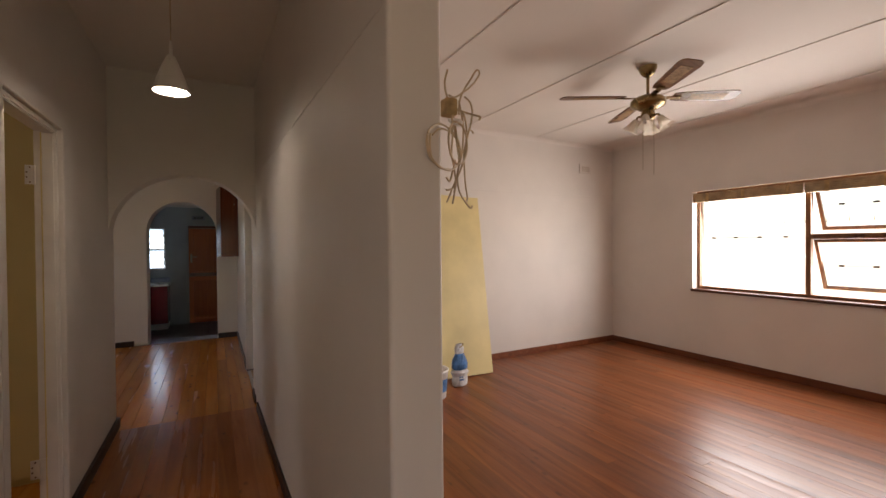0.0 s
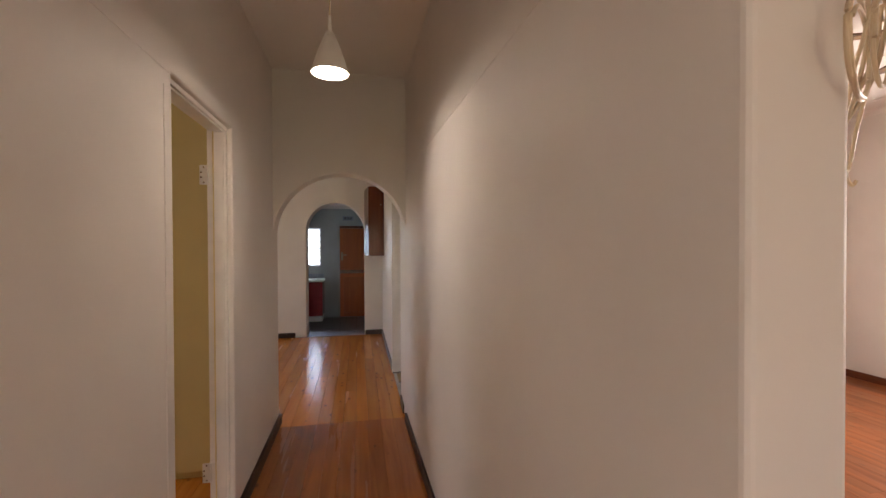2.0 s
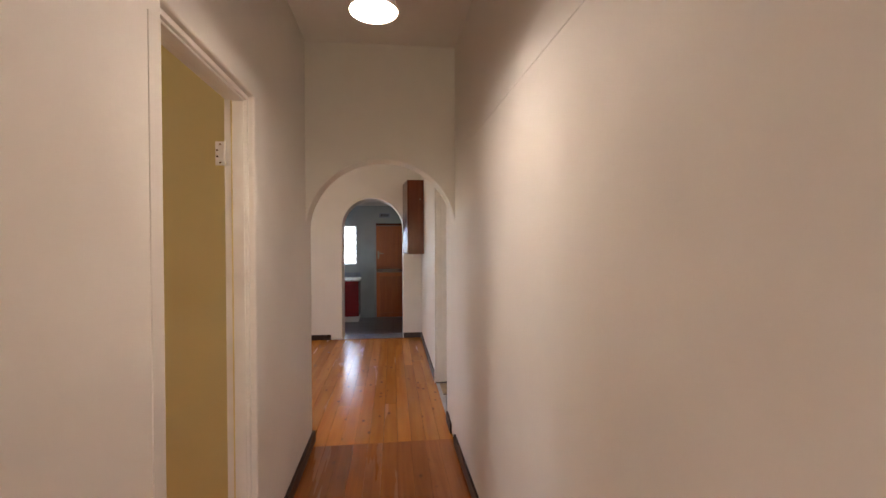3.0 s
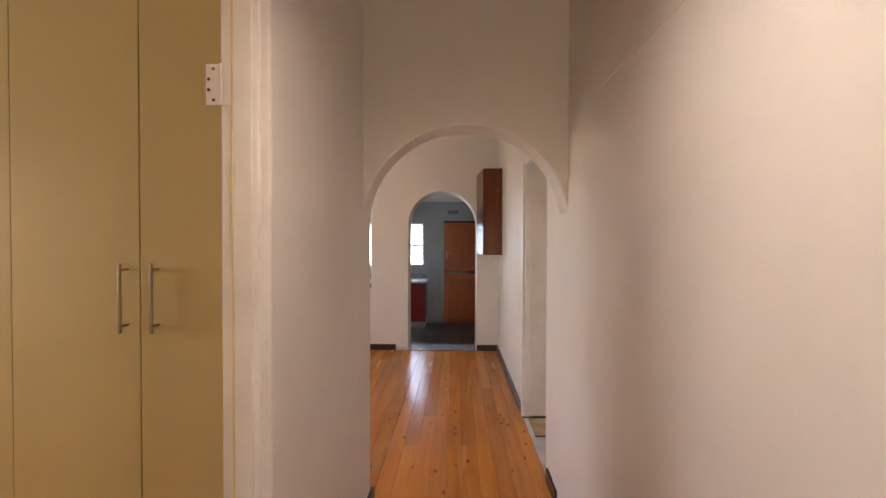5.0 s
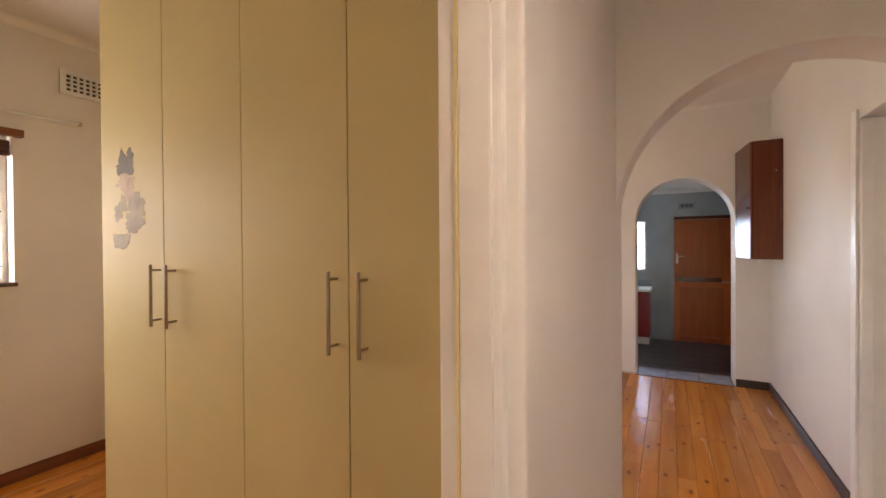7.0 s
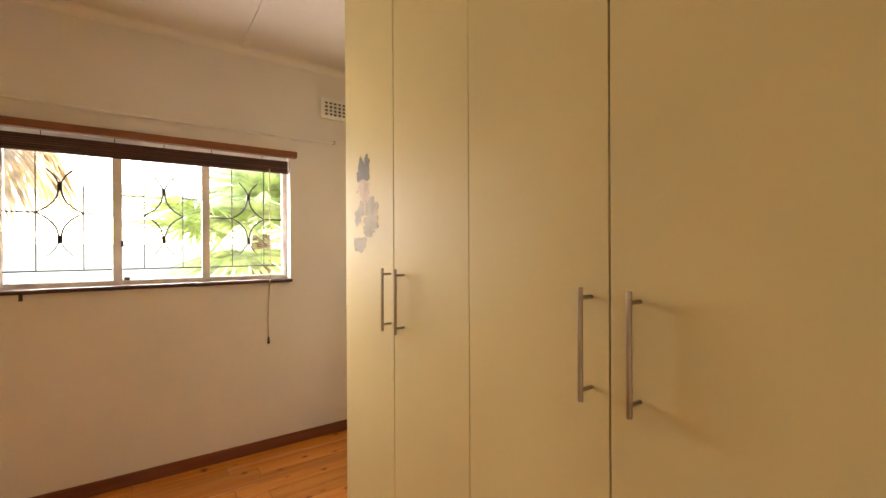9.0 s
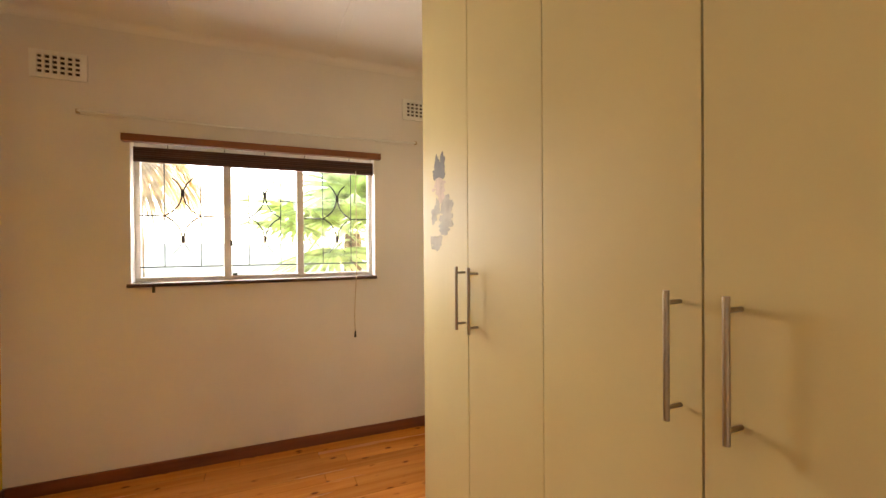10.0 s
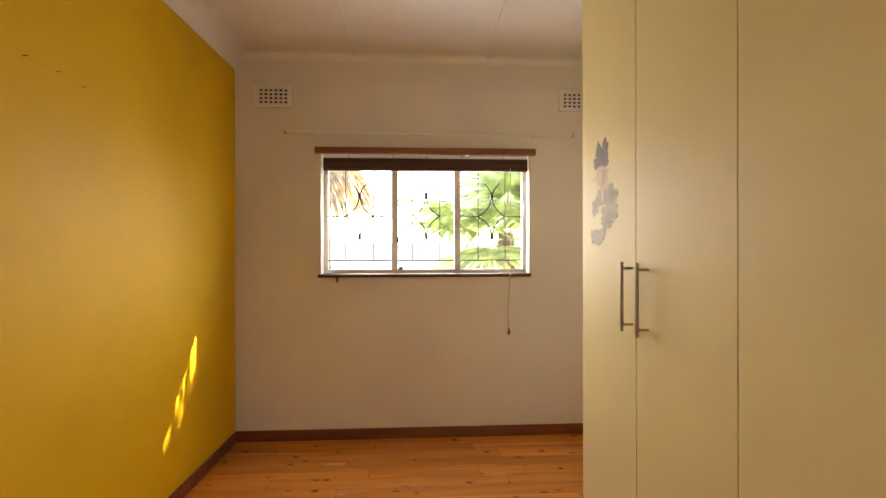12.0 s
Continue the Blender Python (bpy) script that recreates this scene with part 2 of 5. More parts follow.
M_PALM_DRY = translucent("dry_palm_leaf", (0.58, 0.43, 0.26), 0.5, 0.7, 0.25)
# panes clouded to break up the sun; bluish tint colours the floor highlight
M_SUN_DIFFUSER = translucent("sun_diffusing_kitchen_glass", (0.72, 0.82, 0.92), 0.85, 0.3, 0.02)
M_TRUNK = material("palm_trunk_fibre", (0.20, 0.13, 0.08), 0.9, vary=0.35, scale=12, fine=50, bump=0.8)


# ---------------------------------------------------------------- builders
def origin(ob):
    v = Vector((0, 0, 0))
    while ob:
        v, ob = v + ob.location, ob.parent
    return v


def thing(name, x, y, z, label, category, group="", kind=""):
    ob = new(name)
    ob.location, ob.empty_display_size = (x, y, z), 0.1
    return tagged(ob, label, category, group, kind)


def part(name, bm, material_, parent=None, label="", smooth=False):
    """Links a bmesh, built in world coordinates, as one mesh object under its thing or part."""
    if parent:
        bmesh.ops.translate(bm, verts=bm.verts, vec=-origin(parent))
    bmesh.ops.recalc_face_normals(bm, faces=bm.faces)
    me = bpy.data.meshes.new(name)
    bm.to_mesh(me)
    bm.free()
    me.materials.append(material_)
    if smooth:
        for p in me.polygons:
            p.use_smooth = True
    ob = new(name, me)
    ob.parent = parent
    if label:
        ob["label"] = label
    return ob


def setting(name, bm, material_, label, category, smooth=False):
    return tagged(part(name, bm, material_, None, "", smooth), label, category, kind="structure")


def box(x0, x1, y0, y1, z0, z1, bevel=0.0, bm=None, turn=None):
    """A box between two corners, with rounded edges; turn is applied afterwards."""
    own = bmesh.new()
    bmesh.ops.create_cube(own, size=1)
    for v in own.verts:
        v.co = Vector(((x0 + x1) / 2 + v.co.x * (x1 - x0), (y0 + y1) / 2 + v.co.y * (y1 - y0), (z0 + z1) / 2 + v.co.z * (z1 - z0)))
    if bevel:
        bmesh.ops.bevel(own, geom=list(own.edges), offset=bevel, segments=2, affect="EDGES", profile=0.7)
    if turn:
        bmesh.ops.transform(own, matrix=turn, verts=own.verts)
    if bm is None:
        return own
    return absorb(bm, own)


def absorb(bm, own):
    made = [bm.verts.new(v.co) for v in own.verts]
    own.verts.index_update()
    for f in own.faces:
        bm.faces.new([made[v.index] for v in f.verts])
    own.free()
    return bm


def rod(a, b, r, sides=10, bm=None, r2=None):
    """A round bar from a to b."""
    a, b = Vector(a), Vector(b)
    own = bmesh.new()
    bmesh.ops.create_cone(own, cap_ends=True, segments=sides, radius1=r, radius2=r if r2 is None else r2, depth=(b - a).length)
    m = Matrix.Translation((a + b) / 2) @ (b - a).to_track_quat("Z", "Y").to_matrix().to_4x4()
    bmesh.ops.transform(own, matrix=m, verts=own.verts)
    return own if bm is None else absorb(bm, own)


def lathe(profile, x, y, sides=32, bm=None, wave=0.0, waves=6):
    """Turns a profile of (radius, height) round the upright axis at x, y."""
    own = bmesh.new()
    rings = []
    for k, (r, z) in enumerate(profile):
        w = wave * k / max(1, len(profile) - 1)
        rings.append([own.verts.new((x + r * (1 + w * math.sin(waves * a)) * math.cos(a), y + r * (1 + w * math.sin(waves * a)) * math.sin(a), z))
                      for a in (2 * math.pi * i / sides for i in range(sides))])
    for lo, hi in zip(rings, rings[1:]):
        for i in range(sides):
            own.faces.new((lo[i], lo[(i + 1) % sides], hi[(i + 1) % sides], hi[i]))
    return own if bm is None else absorb(bm, own)


def tube(points, r, sides=8, bm=None):
    """A round cord along a smooth line through points."""
    own = bmesh.new()
    pts = []
    P = [Vector(p) for p in points]
    for i in range(len(P) - 1):
        p0, p1, p2, p3 = P[max(0, i - 1)], P[i], P[i + 1], P[min(len(P) - 1, i + 2)]
        for s in range(6):
            t = s / 6
            pts.append(0.5 * ((2 * p1) + (p2 - p0) * t + (2 * p0 - 5 * p1 + 4 * p2 - p3) * t * t + (3 * p1 - p0 - 3 * p2 + p3) * t ** 3))
    pts.append(P[-1])
    rings = []
    for i, p in enumerate(pts):
        d = (pts[min(i + 1, len(pts) - 1)] - pts[max(i - 1, 0)]).normalized()
        side = d.cross(Vector((0.31, 0.17, 0.93))).normalized()
        up = d.cross(side)
        rings.append([own.verts.new(p + r * (math.cos(a) * side + math.sin(a) * up)) for a in (2 * math.pi * k / sides for k in range(sides))])
    for lo, hi in zip(rings, rings[1:]):
        for i in range(sides):
            own.faces.new((lo[i], lo[(i + 1) % sides], hi[(i + 1) % sides], hi[i]))
    own.faces.new(rings[0])
    own.faces.new(rings[-1])
    return own if bm is None else absorb(bm, own)


def wall(axis, t0, t1, a0, a1, z0, z1, holes=()):
    """A wall with real openings. axis: the one it runs along; t0..t1 its thickness; holes as (a0, a1, z0, z1)."""
    A = sorted({a0, a1, *[h[0] for h in holes], *[h[1] for h in holes]})
    Z = sorted({z0, z1, *[h[2] for h in holes], *[h[3] for h in holes]})
    A, Z = [a for a in A if a0 <= a <= a1], [z for z in Z if z0 <= z <= z1]
    solid = {}
    for i in range(len(A) - 1):
        for k in range(len(Z) - 1):
            ca, cz = (A[i] + A[i + 1]) / 2, (Z[k] + Z[k + 1]) / 2
            solid[i, k] = not any(h[0] < ca < h[1] and h[2] < cz < h[3] for h in holes)
    bm, made = bmesh.new(), {}

    def v(i, k, t):
        if (i, k, t) not in made:
            made[i, k, t] = bm.verts.new((A[i], t, Z[k]) if axis == "x" else (t, A[i], Z[k]))
        return made[i, k, t]

    for (i, k), on in solid.items():
        if not on:
            continue
        for t in (t0, t1):
            bm.faces.new((v(i, k, t), v(i + 1, k, t), v(i + 1, k + 1, t), v(i, k + 1, t)))
        for (di, dk), (p, q) in {(-1, 0): ((i, k), (i, k + 1)), (1, 0): ((i + 1, k), (i + 1, k + 1)), (0, -1): ((i, k), (i + 1, k)), (0, 1): ((i, k + 1), (i + 1, k + 1))}.items():
            if not solid.get((i + di, k + dk), False):
                bm.faces.new((v(*p, t0), v(*q, t0), v(*q, t1), v(*p, t1)))
    return bm


def arch_wall(y0, y1, x0, x1, z0, z1, cx, radius, spring, sides=40, radius_left=None, radius_right=None):
    """A wall along x with a round-headed opening; the feet of the opening reach z0."""
    radius_left = radius_left or radius
    radius_right = radius_right or radius
    left, right = max(x0, cx - radius_left), min(x1, cx + radius_right)
    cols = [(x0, z0)] if left > x0 + 1e-4 else []
    if left > x0 + 1e-4:
        cols.append((left, z0))
    for i in range(sides + 1):
        a = math.pi - math.pi * i / sides
        x = cx + (radius_left if math.cos(a) < 0 else radius_right) * math.cos(a)
        if left - 1e-6 <= x <= right + 1e-6:
            cols.append((x, spring + radius * math.sin(a)))
    if right < x1 - 1e-4:
        cols += [(right, z0), (x1, z0)]
    else:
        cols.append((x1, spring + math.sqrt(max(0, radius ** 2 - (x1 - cx) ** 2))))
    bm = bmesh.new()
    made = {}

    def v(x, y, z):
        key = (round(x, 5), round(y, 5), round(z, 5))
        if key not in made:
            made[key] = bm.verts.new(key)
        return made[key]

    def strip(pts, skin=True):
        """Front, back and the reveals between them for one upright strip."""
        for y in (y0, y1):
            bm.faces.new([v(x, y, z) for x, z in pts])

    def across(p, q):
        bm.faces.new((v(p[0], y0, p[1]), v(q[0], y0, q[1]), v(q[0], y1, q[1]), v(p[0], y1, p[1])))

    arc = [p for p in cols if p[1] > z0]
    for i in range(len(arc) - 1):
        (xa, za), (xb, zb) = arc[i], arc[i + 1]
        if xb - xa > 1e-5:
            strip([(xa, za), (xb, zb), (xb, z1), (xa, z1)])
            across((xa, za), (xb, zb))
            across((xa, z1), (xb, z1))
    for x, edge, a in ((x0, left, arc[0]), (x1, right, arc[-1])):
        if abs(x - edge) > 1e-4:
            strip([(x, z0), (edge, z0), a, (x, a[1])])
            strip([(x, a[1]), a, (edge, z1), (x, z1)])
            across((x, z0), (edge, z0))
            across((edge, z0), a)
            across((x, z1), (edge, z1))
            across((x, z0), (x, a[1]))
            across((x, a[1]), (x, z1))
        else:
            across(a, (a[0], z1))
    return bm


def soften(ob, width):
    mod = ob.modifiers.new("rounded_edges", "BEVEL")
    mod.width, mod.segments, mod.limit_method, mod.angle_limit = width, 3, "ANGLE", radians(50)
    mod.harden_normals = False
    return ob


# ---------------------------------------------------------------- the plan
XL, XR = 0.002, 1.03            # hall's left face; dining room's right face
XH = -0.100                     # bedroom face of the hall wall
COL_Y, COL_X, SKEW = 1.60, 1.235, 0.0175   # end of the hall's right wall, its living room face, and how far it runs out of square
Y_BACK, X_WIN = 4.96, 5.91      # living room back wall and window wall
Y_ARCH0, Y_ARCH1 = 4.66, 4.84   # hall arch wall
Y_FAR, Y_KIT = 8.168, 8.50      # wall between dining room and kitchen
Y_KEND, Z_KIT = 11.2, -0.20     # kitchen end wall and floor
X_BED, Y_YEL, Y_BN = -3.38, 1.93, 4.72   # bedroom window wall, yellow wall, far wall
H_LIV, H_HALL, H_DIN, H_BED, H_KIT = 2.84, 2.82, 2.86, 2.85, 2.36
Y_REAR, X_DIN = -1.4, -2.4      # unseen ends behind the camera and of the dining room
DOOR = (2.852, 3.585, 2.072)     # bedroom doorway: y0, y1, head
RDOOR = (5.15, 6.0, 2.07)      # doorway on the dining room's right wall
BW = (2.55, 4.11, 1.222, 2.13)  # bedroom window
LW = (1.45, 3.765, 0.868, 2.065)   # living room window
TOP = 3.05

hall_right = wall("y", 1.03, 1.18, COL_Y, Y_BACK, 0, TOP)
for v in hall_right.verts:
    v.co.x += SKEW * (Y_ARCH0 - v.co.y)
soften(setting("wall_hall_right", hall_right, M_WALL, "white painted hall wall with a bare end", "wall"), 0.012)
setting("wall_dining_right", wall("y", XR, 1.33, Y_BACK + 0.001, Y_KIT, -0.2, TOP, [(RDOOR[0], RDOOR[1], 0, RDOOR[2])]), M_WALL, "white painted wall with a deep doorway", "wall")
soften(setting("wall_hall_left", wall("y", XH, XL, Y_REAR, Y_ARCH1, 0, TOP, [(DOOR[0], DOOR[1], 0, DOOR[2])]), M_WALL, "white painted hall wall with the bedroom doorway", "wall"), 0.008)
soften(setting("wall_hall_arch", arch_wall(Y_ARCH0, Y_ARCH1 - 0.003, XL - 0.02, XR + 0.04, 0, TOP - 0.01, 0.527, 0.503, 1.522, 56, 0.526, 0.506), M_WALL, "white plaster wall over the hall's round arch", "wall"), 0.025)
far = setting("wall_dining_far", arch_wall(Y_FAR, Y_KIT, -0.665, 1.33, -0.2, TOP, 0.291, 0.452, 1.668), M_WALL, "white wall with a round-arched opening to the kitchen", "wall")
soften(far, 0.012)
setting("wall_dining_hatch", wall("x", Y_FAR, Y_KIT, X_DIN, -0.665, -0.2, TOP, [(-1.6, -0.665, 0.80, 1.86)]), M_WALL, "white wall with a serving hatch to the kitchen", "wall")
# the opening is added out of view, for the dining room's fill lamp
setting("wall_dining_left", wall("y", X_DIN - 0.2, X_DIN, Y_BN + 0.13, Y_KIT, 0, TOP, [(5.6, 7.4, 0.9, 2.1)]), M_WALL, "white dining room wall with an added, unseen window opening", "wall")
setting("wall_living_back", wall("x", Y_BACK, Y_BACK + 0.11, 1.331, X_WIN, 0, TOP), M_WALL, "white painted living room wall", "wall")
setting("wall_living_window", wall("y", X_WIN, X_WIN + 0.25, Y_REAR, Y_BACK + 0.11, 0, TOP, [LW]), M_WALL, "white living room wall with a wide window", "wall")
setting("wall_rear", wall("x", Y_REAR - 0.15, Y_REAR, XH, X_WIN + 0.25, 0, TOP, [(0.1, 0.95, 0.0, 2.05)]), M_WALL, "white wall with the open front doorway", "wall")
setting("wall_bedroom_yellow", wall("x", Y_YEL - 0.11, Y_YEL, X_BED - 0.25, XH, 0, TOP), M_YELLOW, "mustard yellow painted bedroom wall", "wall")
setting("wall_bedroom_window", wall("y", X_BED - 0.25, X_BED, Y_YEL, Y_BN + 0.12, 0, TOP, [BW]), M_WALL, "white bedroom wall with a wide window", "wall")
setting("wall_bedroom_far", wall("x", Y_BN, Y_BN + 0.12, X_BED, XH, 0, TOP), M_WALL, "white bedroom wall behind the wardrobes", "wall")
setting("wall_kitchen_end", wall("x", Y_KEND, Y_KEND + 0.22, -2.4, 1.8, -0.3, 2.6, [(-1.72, -0.19, 0.975, 1.835)]), M_KITCHEN, "grey kitchen end wall with a window", "wall")
setting("wall_kitchen_left", wall("y", -2.6, -2.4, Y_KIT, Y_KEND + 0.22, -0.3, 2.6), M_KITCHEN, "grey kitchen side wall", "wall")
setting("wall_kitchen_right", wall("y", 1.6, 1.8, Y_KIT, Y_KEND, -0.3, 2.6), M_KITCHEN, "grey kitchen side wall", "wall")
setting("wall_side_room_far", wall("x", Y_KIT, Y_KIT + 0.2, 1.331, 4.2, -0.2, TOP, [(1.5, 3.1, 0.9, 2.1)]), M_WALL, "white side room wall with a window", "wall")
setting("wall_side_room_right", wall("y", 4.2, 4.4, Y_BACK + 0.11, Y_KIT + 0.2, -0.2, TOP), M_WALL, "white side room wall", "wall")

setting("ceiling_living", box(1.12, X_WIN, Y_REAR, Y_BACK, H_LIV, H_LIV + 0.1), M_CEIL, "white board ceiling with cover strips", "ceiling")
setting("ceiling_hall", box(XL, 1.12, Y_REAR, Y_ARCH0, H_HALL, H_HALL + 0.1), M_CEIL, "white hall ceiling", "ceiling")
setting("ceiling_dining", box(X_DIN, XR, Y_ARCH1, Y_FAR, H_DIN, H_DIN + 0.1), M_CEIL, "white dining room ceiling", "ceiling")
setting("ceiling_bedroom", box(X_BED, XH, Y_YEL, Y_BN, H_BED, H_BED + 0.1), M_CEIL, "white board bedroom ceiling with cover strips", "ceiling")
setting("ceiling_kitchen", box(-2.4, 1.6, Y_KIT, Y_KEND, H_KIT, H_KIT + 0.1), M_CEIL, "white kitchen ceiling", "ceiling")
setting("ceiling_side_room", box(1.33, 4.2, Y_BACK + 0.11, Y_KIT, H_DIN, H_DIN + 0.1), M_CEIL, "white side room ceiling", "ceiling")
for i, x in enumerate((2.29, 3.36, 4.45, 5.55)):
    setting("trim_ceiling_strip", box(x - 0.022, x + 0.022, Y_REAR, Y_BACK - 0.02, H_LIV - 0.006, H_LIV - 0.001, 0.002), M_CEIL, "white half-round ceiling cover strip", "ceiling strip")
for y in (2.80, 3.80):
    setting("trim_ceiling_strip", box(X_BED + 0.02, XH - 0.02, y - 0.024, y + 0.024, H_BED - 0.012, H_BED - 0.001, 0.003), M_CEIL, "white ceiling cover strip in the bedroom", "ceiling strip")


def cornice(a, b, into, z, size, label):
    """A coved moulding from a to b along the top of a wall; into points into the room."""
    bm = bmesh.new()
    n = 7
    rows = []
    for p in (a, b):
        row = []
        for i in range(n + 1):
            t = math.pi / 2 * i / n
            out, down = size * (1 - math.cos(t)), size * (1 - math.sin(t))
            row.append(bm.verts.new((p[0] + into[0] * (out + 0.004), p[1] + into[1] * (out + 0.004), z - down - 0.002)))
        row.append(bm.verts.new((p[0], p[1], z - 0.002)))
        row.append(bm.verts.new((p[0], p[1], z - size - 0.004)))
        row.append(bm.verts.new((p[0] + into[0] * 0.004, p[1] + into[1] * 0.004, z - size - 0.004)))
        rows.append(row)
    m = len(rows[0])
    for i in range(m):
        bm.faces.new((rows[0][i], rows[0][(i + 1) % m], rows[1][(i + 1) % m], rows[1][i]))
    bm.faces.new(rows[0])
    bm.faces.new(rows[1])
    return setting("trim_cornice", bm, M_CEIL, label, "cornice")


for a, b, d in (((X_BED, Y_YEL), (XH, Y_YEL), (0, 1)), ((X_BED, Y_YEL), (X_BED, Y_BN), (1, 0))):
    cornice(a, b, d, H_BED, 0.12 if d[1] else 0.05, "white coved bedroom cornice")
for a, b, d in (((COL_X, Y_BACK), (X_WIN, Y_BACK), (0, -1)), ((X_WIN, Y_REAR), (X_WIN, Y_BACK), (-1, 0))):
    cornice(a, b, d, H_LIV, 0.05, "white coved living room cornice")
cornice((-2.4, Y_KEND), (1.6, Y_KEND), (0, -1), H_KIT, 0.08, "white coved kitchen cornice")
cornice((X_DIN, Y_FAR), (XR, Y_FAR), (0, -1), H_DIN, 0.05, "white coved dining room cornice")


# skirtings
def skirting(x0, x1, y0, y1, mat_, label, high=0.078):
    return setting("baseboard", box(x0, x1, y0, y1, 0.0, high, 0.005), mat_, label, "skirting board")


dark, red = "dark stained wooden skirting board", "red-brown varnished wooden skirting board"
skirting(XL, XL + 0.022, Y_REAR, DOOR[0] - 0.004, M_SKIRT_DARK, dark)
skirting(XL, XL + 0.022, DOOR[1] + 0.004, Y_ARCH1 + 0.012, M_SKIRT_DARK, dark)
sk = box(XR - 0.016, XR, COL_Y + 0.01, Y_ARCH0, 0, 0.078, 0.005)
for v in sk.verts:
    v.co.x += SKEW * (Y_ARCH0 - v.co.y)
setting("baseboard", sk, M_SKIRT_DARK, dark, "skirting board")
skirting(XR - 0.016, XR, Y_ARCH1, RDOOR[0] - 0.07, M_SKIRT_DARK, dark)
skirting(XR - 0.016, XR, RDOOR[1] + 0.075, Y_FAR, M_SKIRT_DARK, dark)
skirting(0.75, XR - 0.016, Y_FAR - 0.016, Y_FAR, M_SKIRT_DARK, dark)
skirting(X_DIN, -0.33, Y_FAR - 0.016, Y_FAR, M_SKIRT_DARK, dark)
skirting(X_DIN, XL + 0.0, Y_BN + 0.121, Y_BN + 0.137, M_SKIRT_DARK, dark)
skirting(1.331, X_WIN - 0.016, Y_BACK - 0.016, Y_BACK, M_SKIRT, red)
skirting(X_WIN - 0.016, X_WIN, Y_REAR, Y_BACK, M_SKIRT, red)
skirting(X_BED + 0.016, XH, Y_YEL, Y_YEL + 0.016, M_SKIRT, red)
skirting(X_BED, X_BED + 0.016, Y_YEL, Y_BN, M_SKIRT, red)

# the thin rail lines at door-head height
setting("trim_rail", box(XL, XL + 0.0022, Y_REAR, DOOR[0] - 0.01, 2.062, 2.072, 0.0009), M_WALL, "thin painted rail along the hall wall", "rail")
rail = box(XR - 0.0022, XR, COL_Y + 0.03, 4.2, 2.045, 2.055, 0.0009)
for v in rail.verts:
    v.co.x += SKEW * (Y_ARCH0 - v.co.y)
setting("trim_rail", rail, M_WALL, "thin painted rail along the hall wall", "rail")
setting("trim_rail", box(COL_X + 0.2, X_WIN, Y_BACK - 0.006, Y_BACK, 2.098, 2.108, 0.002), M_WALL, "thin painted rail on the living room wall", "rail")
setting("trim_rail", box(X_WIN - 0.006, X_WIN, 3.84, Y_BACK - 0.01, 2.098, 2.108, 0.002), M_WALL, "thin painted rail on the living room wall", "rail")

# grounds
setting("floor_subfloor", box(XH - 0.02, X_WIN, Y_REAR, Y_BACK, -0.06, -0.013), M_GAP, "dark subfloor under the boards", "subfloor")
setting("floor_base_bedroom", box(X_BED, XH - 0.022, Y_YEL, Y_BN, -0.06, -0.013), M_GAP, "dark subfloor under the bedroom boards", "subfloor")
setting("floor_base_dining", box(X_DIN, XR, Y_BACK + 0.001, Y_FAR, -0.06, -0.013), M_GAP, "dark subfloor under the dining room boards", "subfloor")
setting("floor_side_room", box(1.331, 4.2, Y_BACK + 0.11, Y_KIT, -0.06, -0.004), M_PALE_FLOOR, "pale grey vinyl side room floor", "floor")
setting("floor_threshold", box(XR - 0.002, 1.33, RDOOR[0] + 0.002, RDOOR[1] - 0.002, -0.05, 0.004, 0.003), M_PALE_FLOOR, "worn pale doorway threshold", "threshold")
setting("trim_threshold_strip", box(XR + 0.03, 1.30, 5.66, 5.965, 0.0045, 0.012, 0.003), M_THRESH, "worn beige wooden threshold strip", "threshold")
setting("trim_threshold_edge", box(XR + 0.03, 1.30, 5.648, 5.659, 0.0045, 0.013, 0.002), M_SKIRT_DARK, "dark worn edge of the doorway threshold strip", "threshold")
setting("floor_kitchen_base", box(-2.4, 1.6, Y_KIT, Y_KEND, -0.3, Z_KIT - 0.006), M_GROUT, "grey grout bed of the kitchen tiles", "floor")
setting("floor_kitchen_step", box(-0.5, 1.32, Y_FAR + 0.006, Y_KIT + 0.0, -0.29, -0.012), M_GROUT, "grout bed of the kitchen step", "step")
lawn = bmesh.new()
bmesh.ops.create_grid(lawn, x_segments=8, y_segments=8, size=600)
bmesh.ops.translate(lawn, verts=lawn.verts, vec=(0, 0, -0.35))
setting("ground", lawn, M_GRASS, "green garden lawn round the house", "ground")
setting("pavement", box(X_BED - 3.4, X_BED - 0.25, -3, 9, -0.36, -0.3), M_PAVING, "pale garden paving outside the bedroom", "pavement")
# unseen slab, added to keep sky light from leaking into the rooms
setting("roof", box(X_BED - 0.6, X_WIN + 0.6, Y_REAR - 0.5, 11.9, TOP + 0.002, TOP + 0.12), M_ROOF, "unseen dark red slab added over the house against sky light", "roof")

# ---------------------------------------------------------------- bedroom doorway
frame_ = thing("door_1", XL, (DOOR[0] + DOOR[1]) / 2, 0, "white enamelled door frame with its door taken off", "door frame", kind="structure")
y0, y1, h = DOOR
XJ = XL - 0.024                 # the frame sits back from the hall's plaster
for ya, yb in ((y0 - 0.012, y0 + 0.018), (y1 - 0.018, y1 + 0.012)):
    part("jamb", box(XH - 0.014, XJ, ya, yb, 0.0, h - 0.018, 0.005), M_FRAME, frame_)
part("head", box(XH - 0.014, XJ, y0 - 0.012, y1 + 0.012, h - 0.018, h + 0.012, 0.005), M_FRAME, frame_)
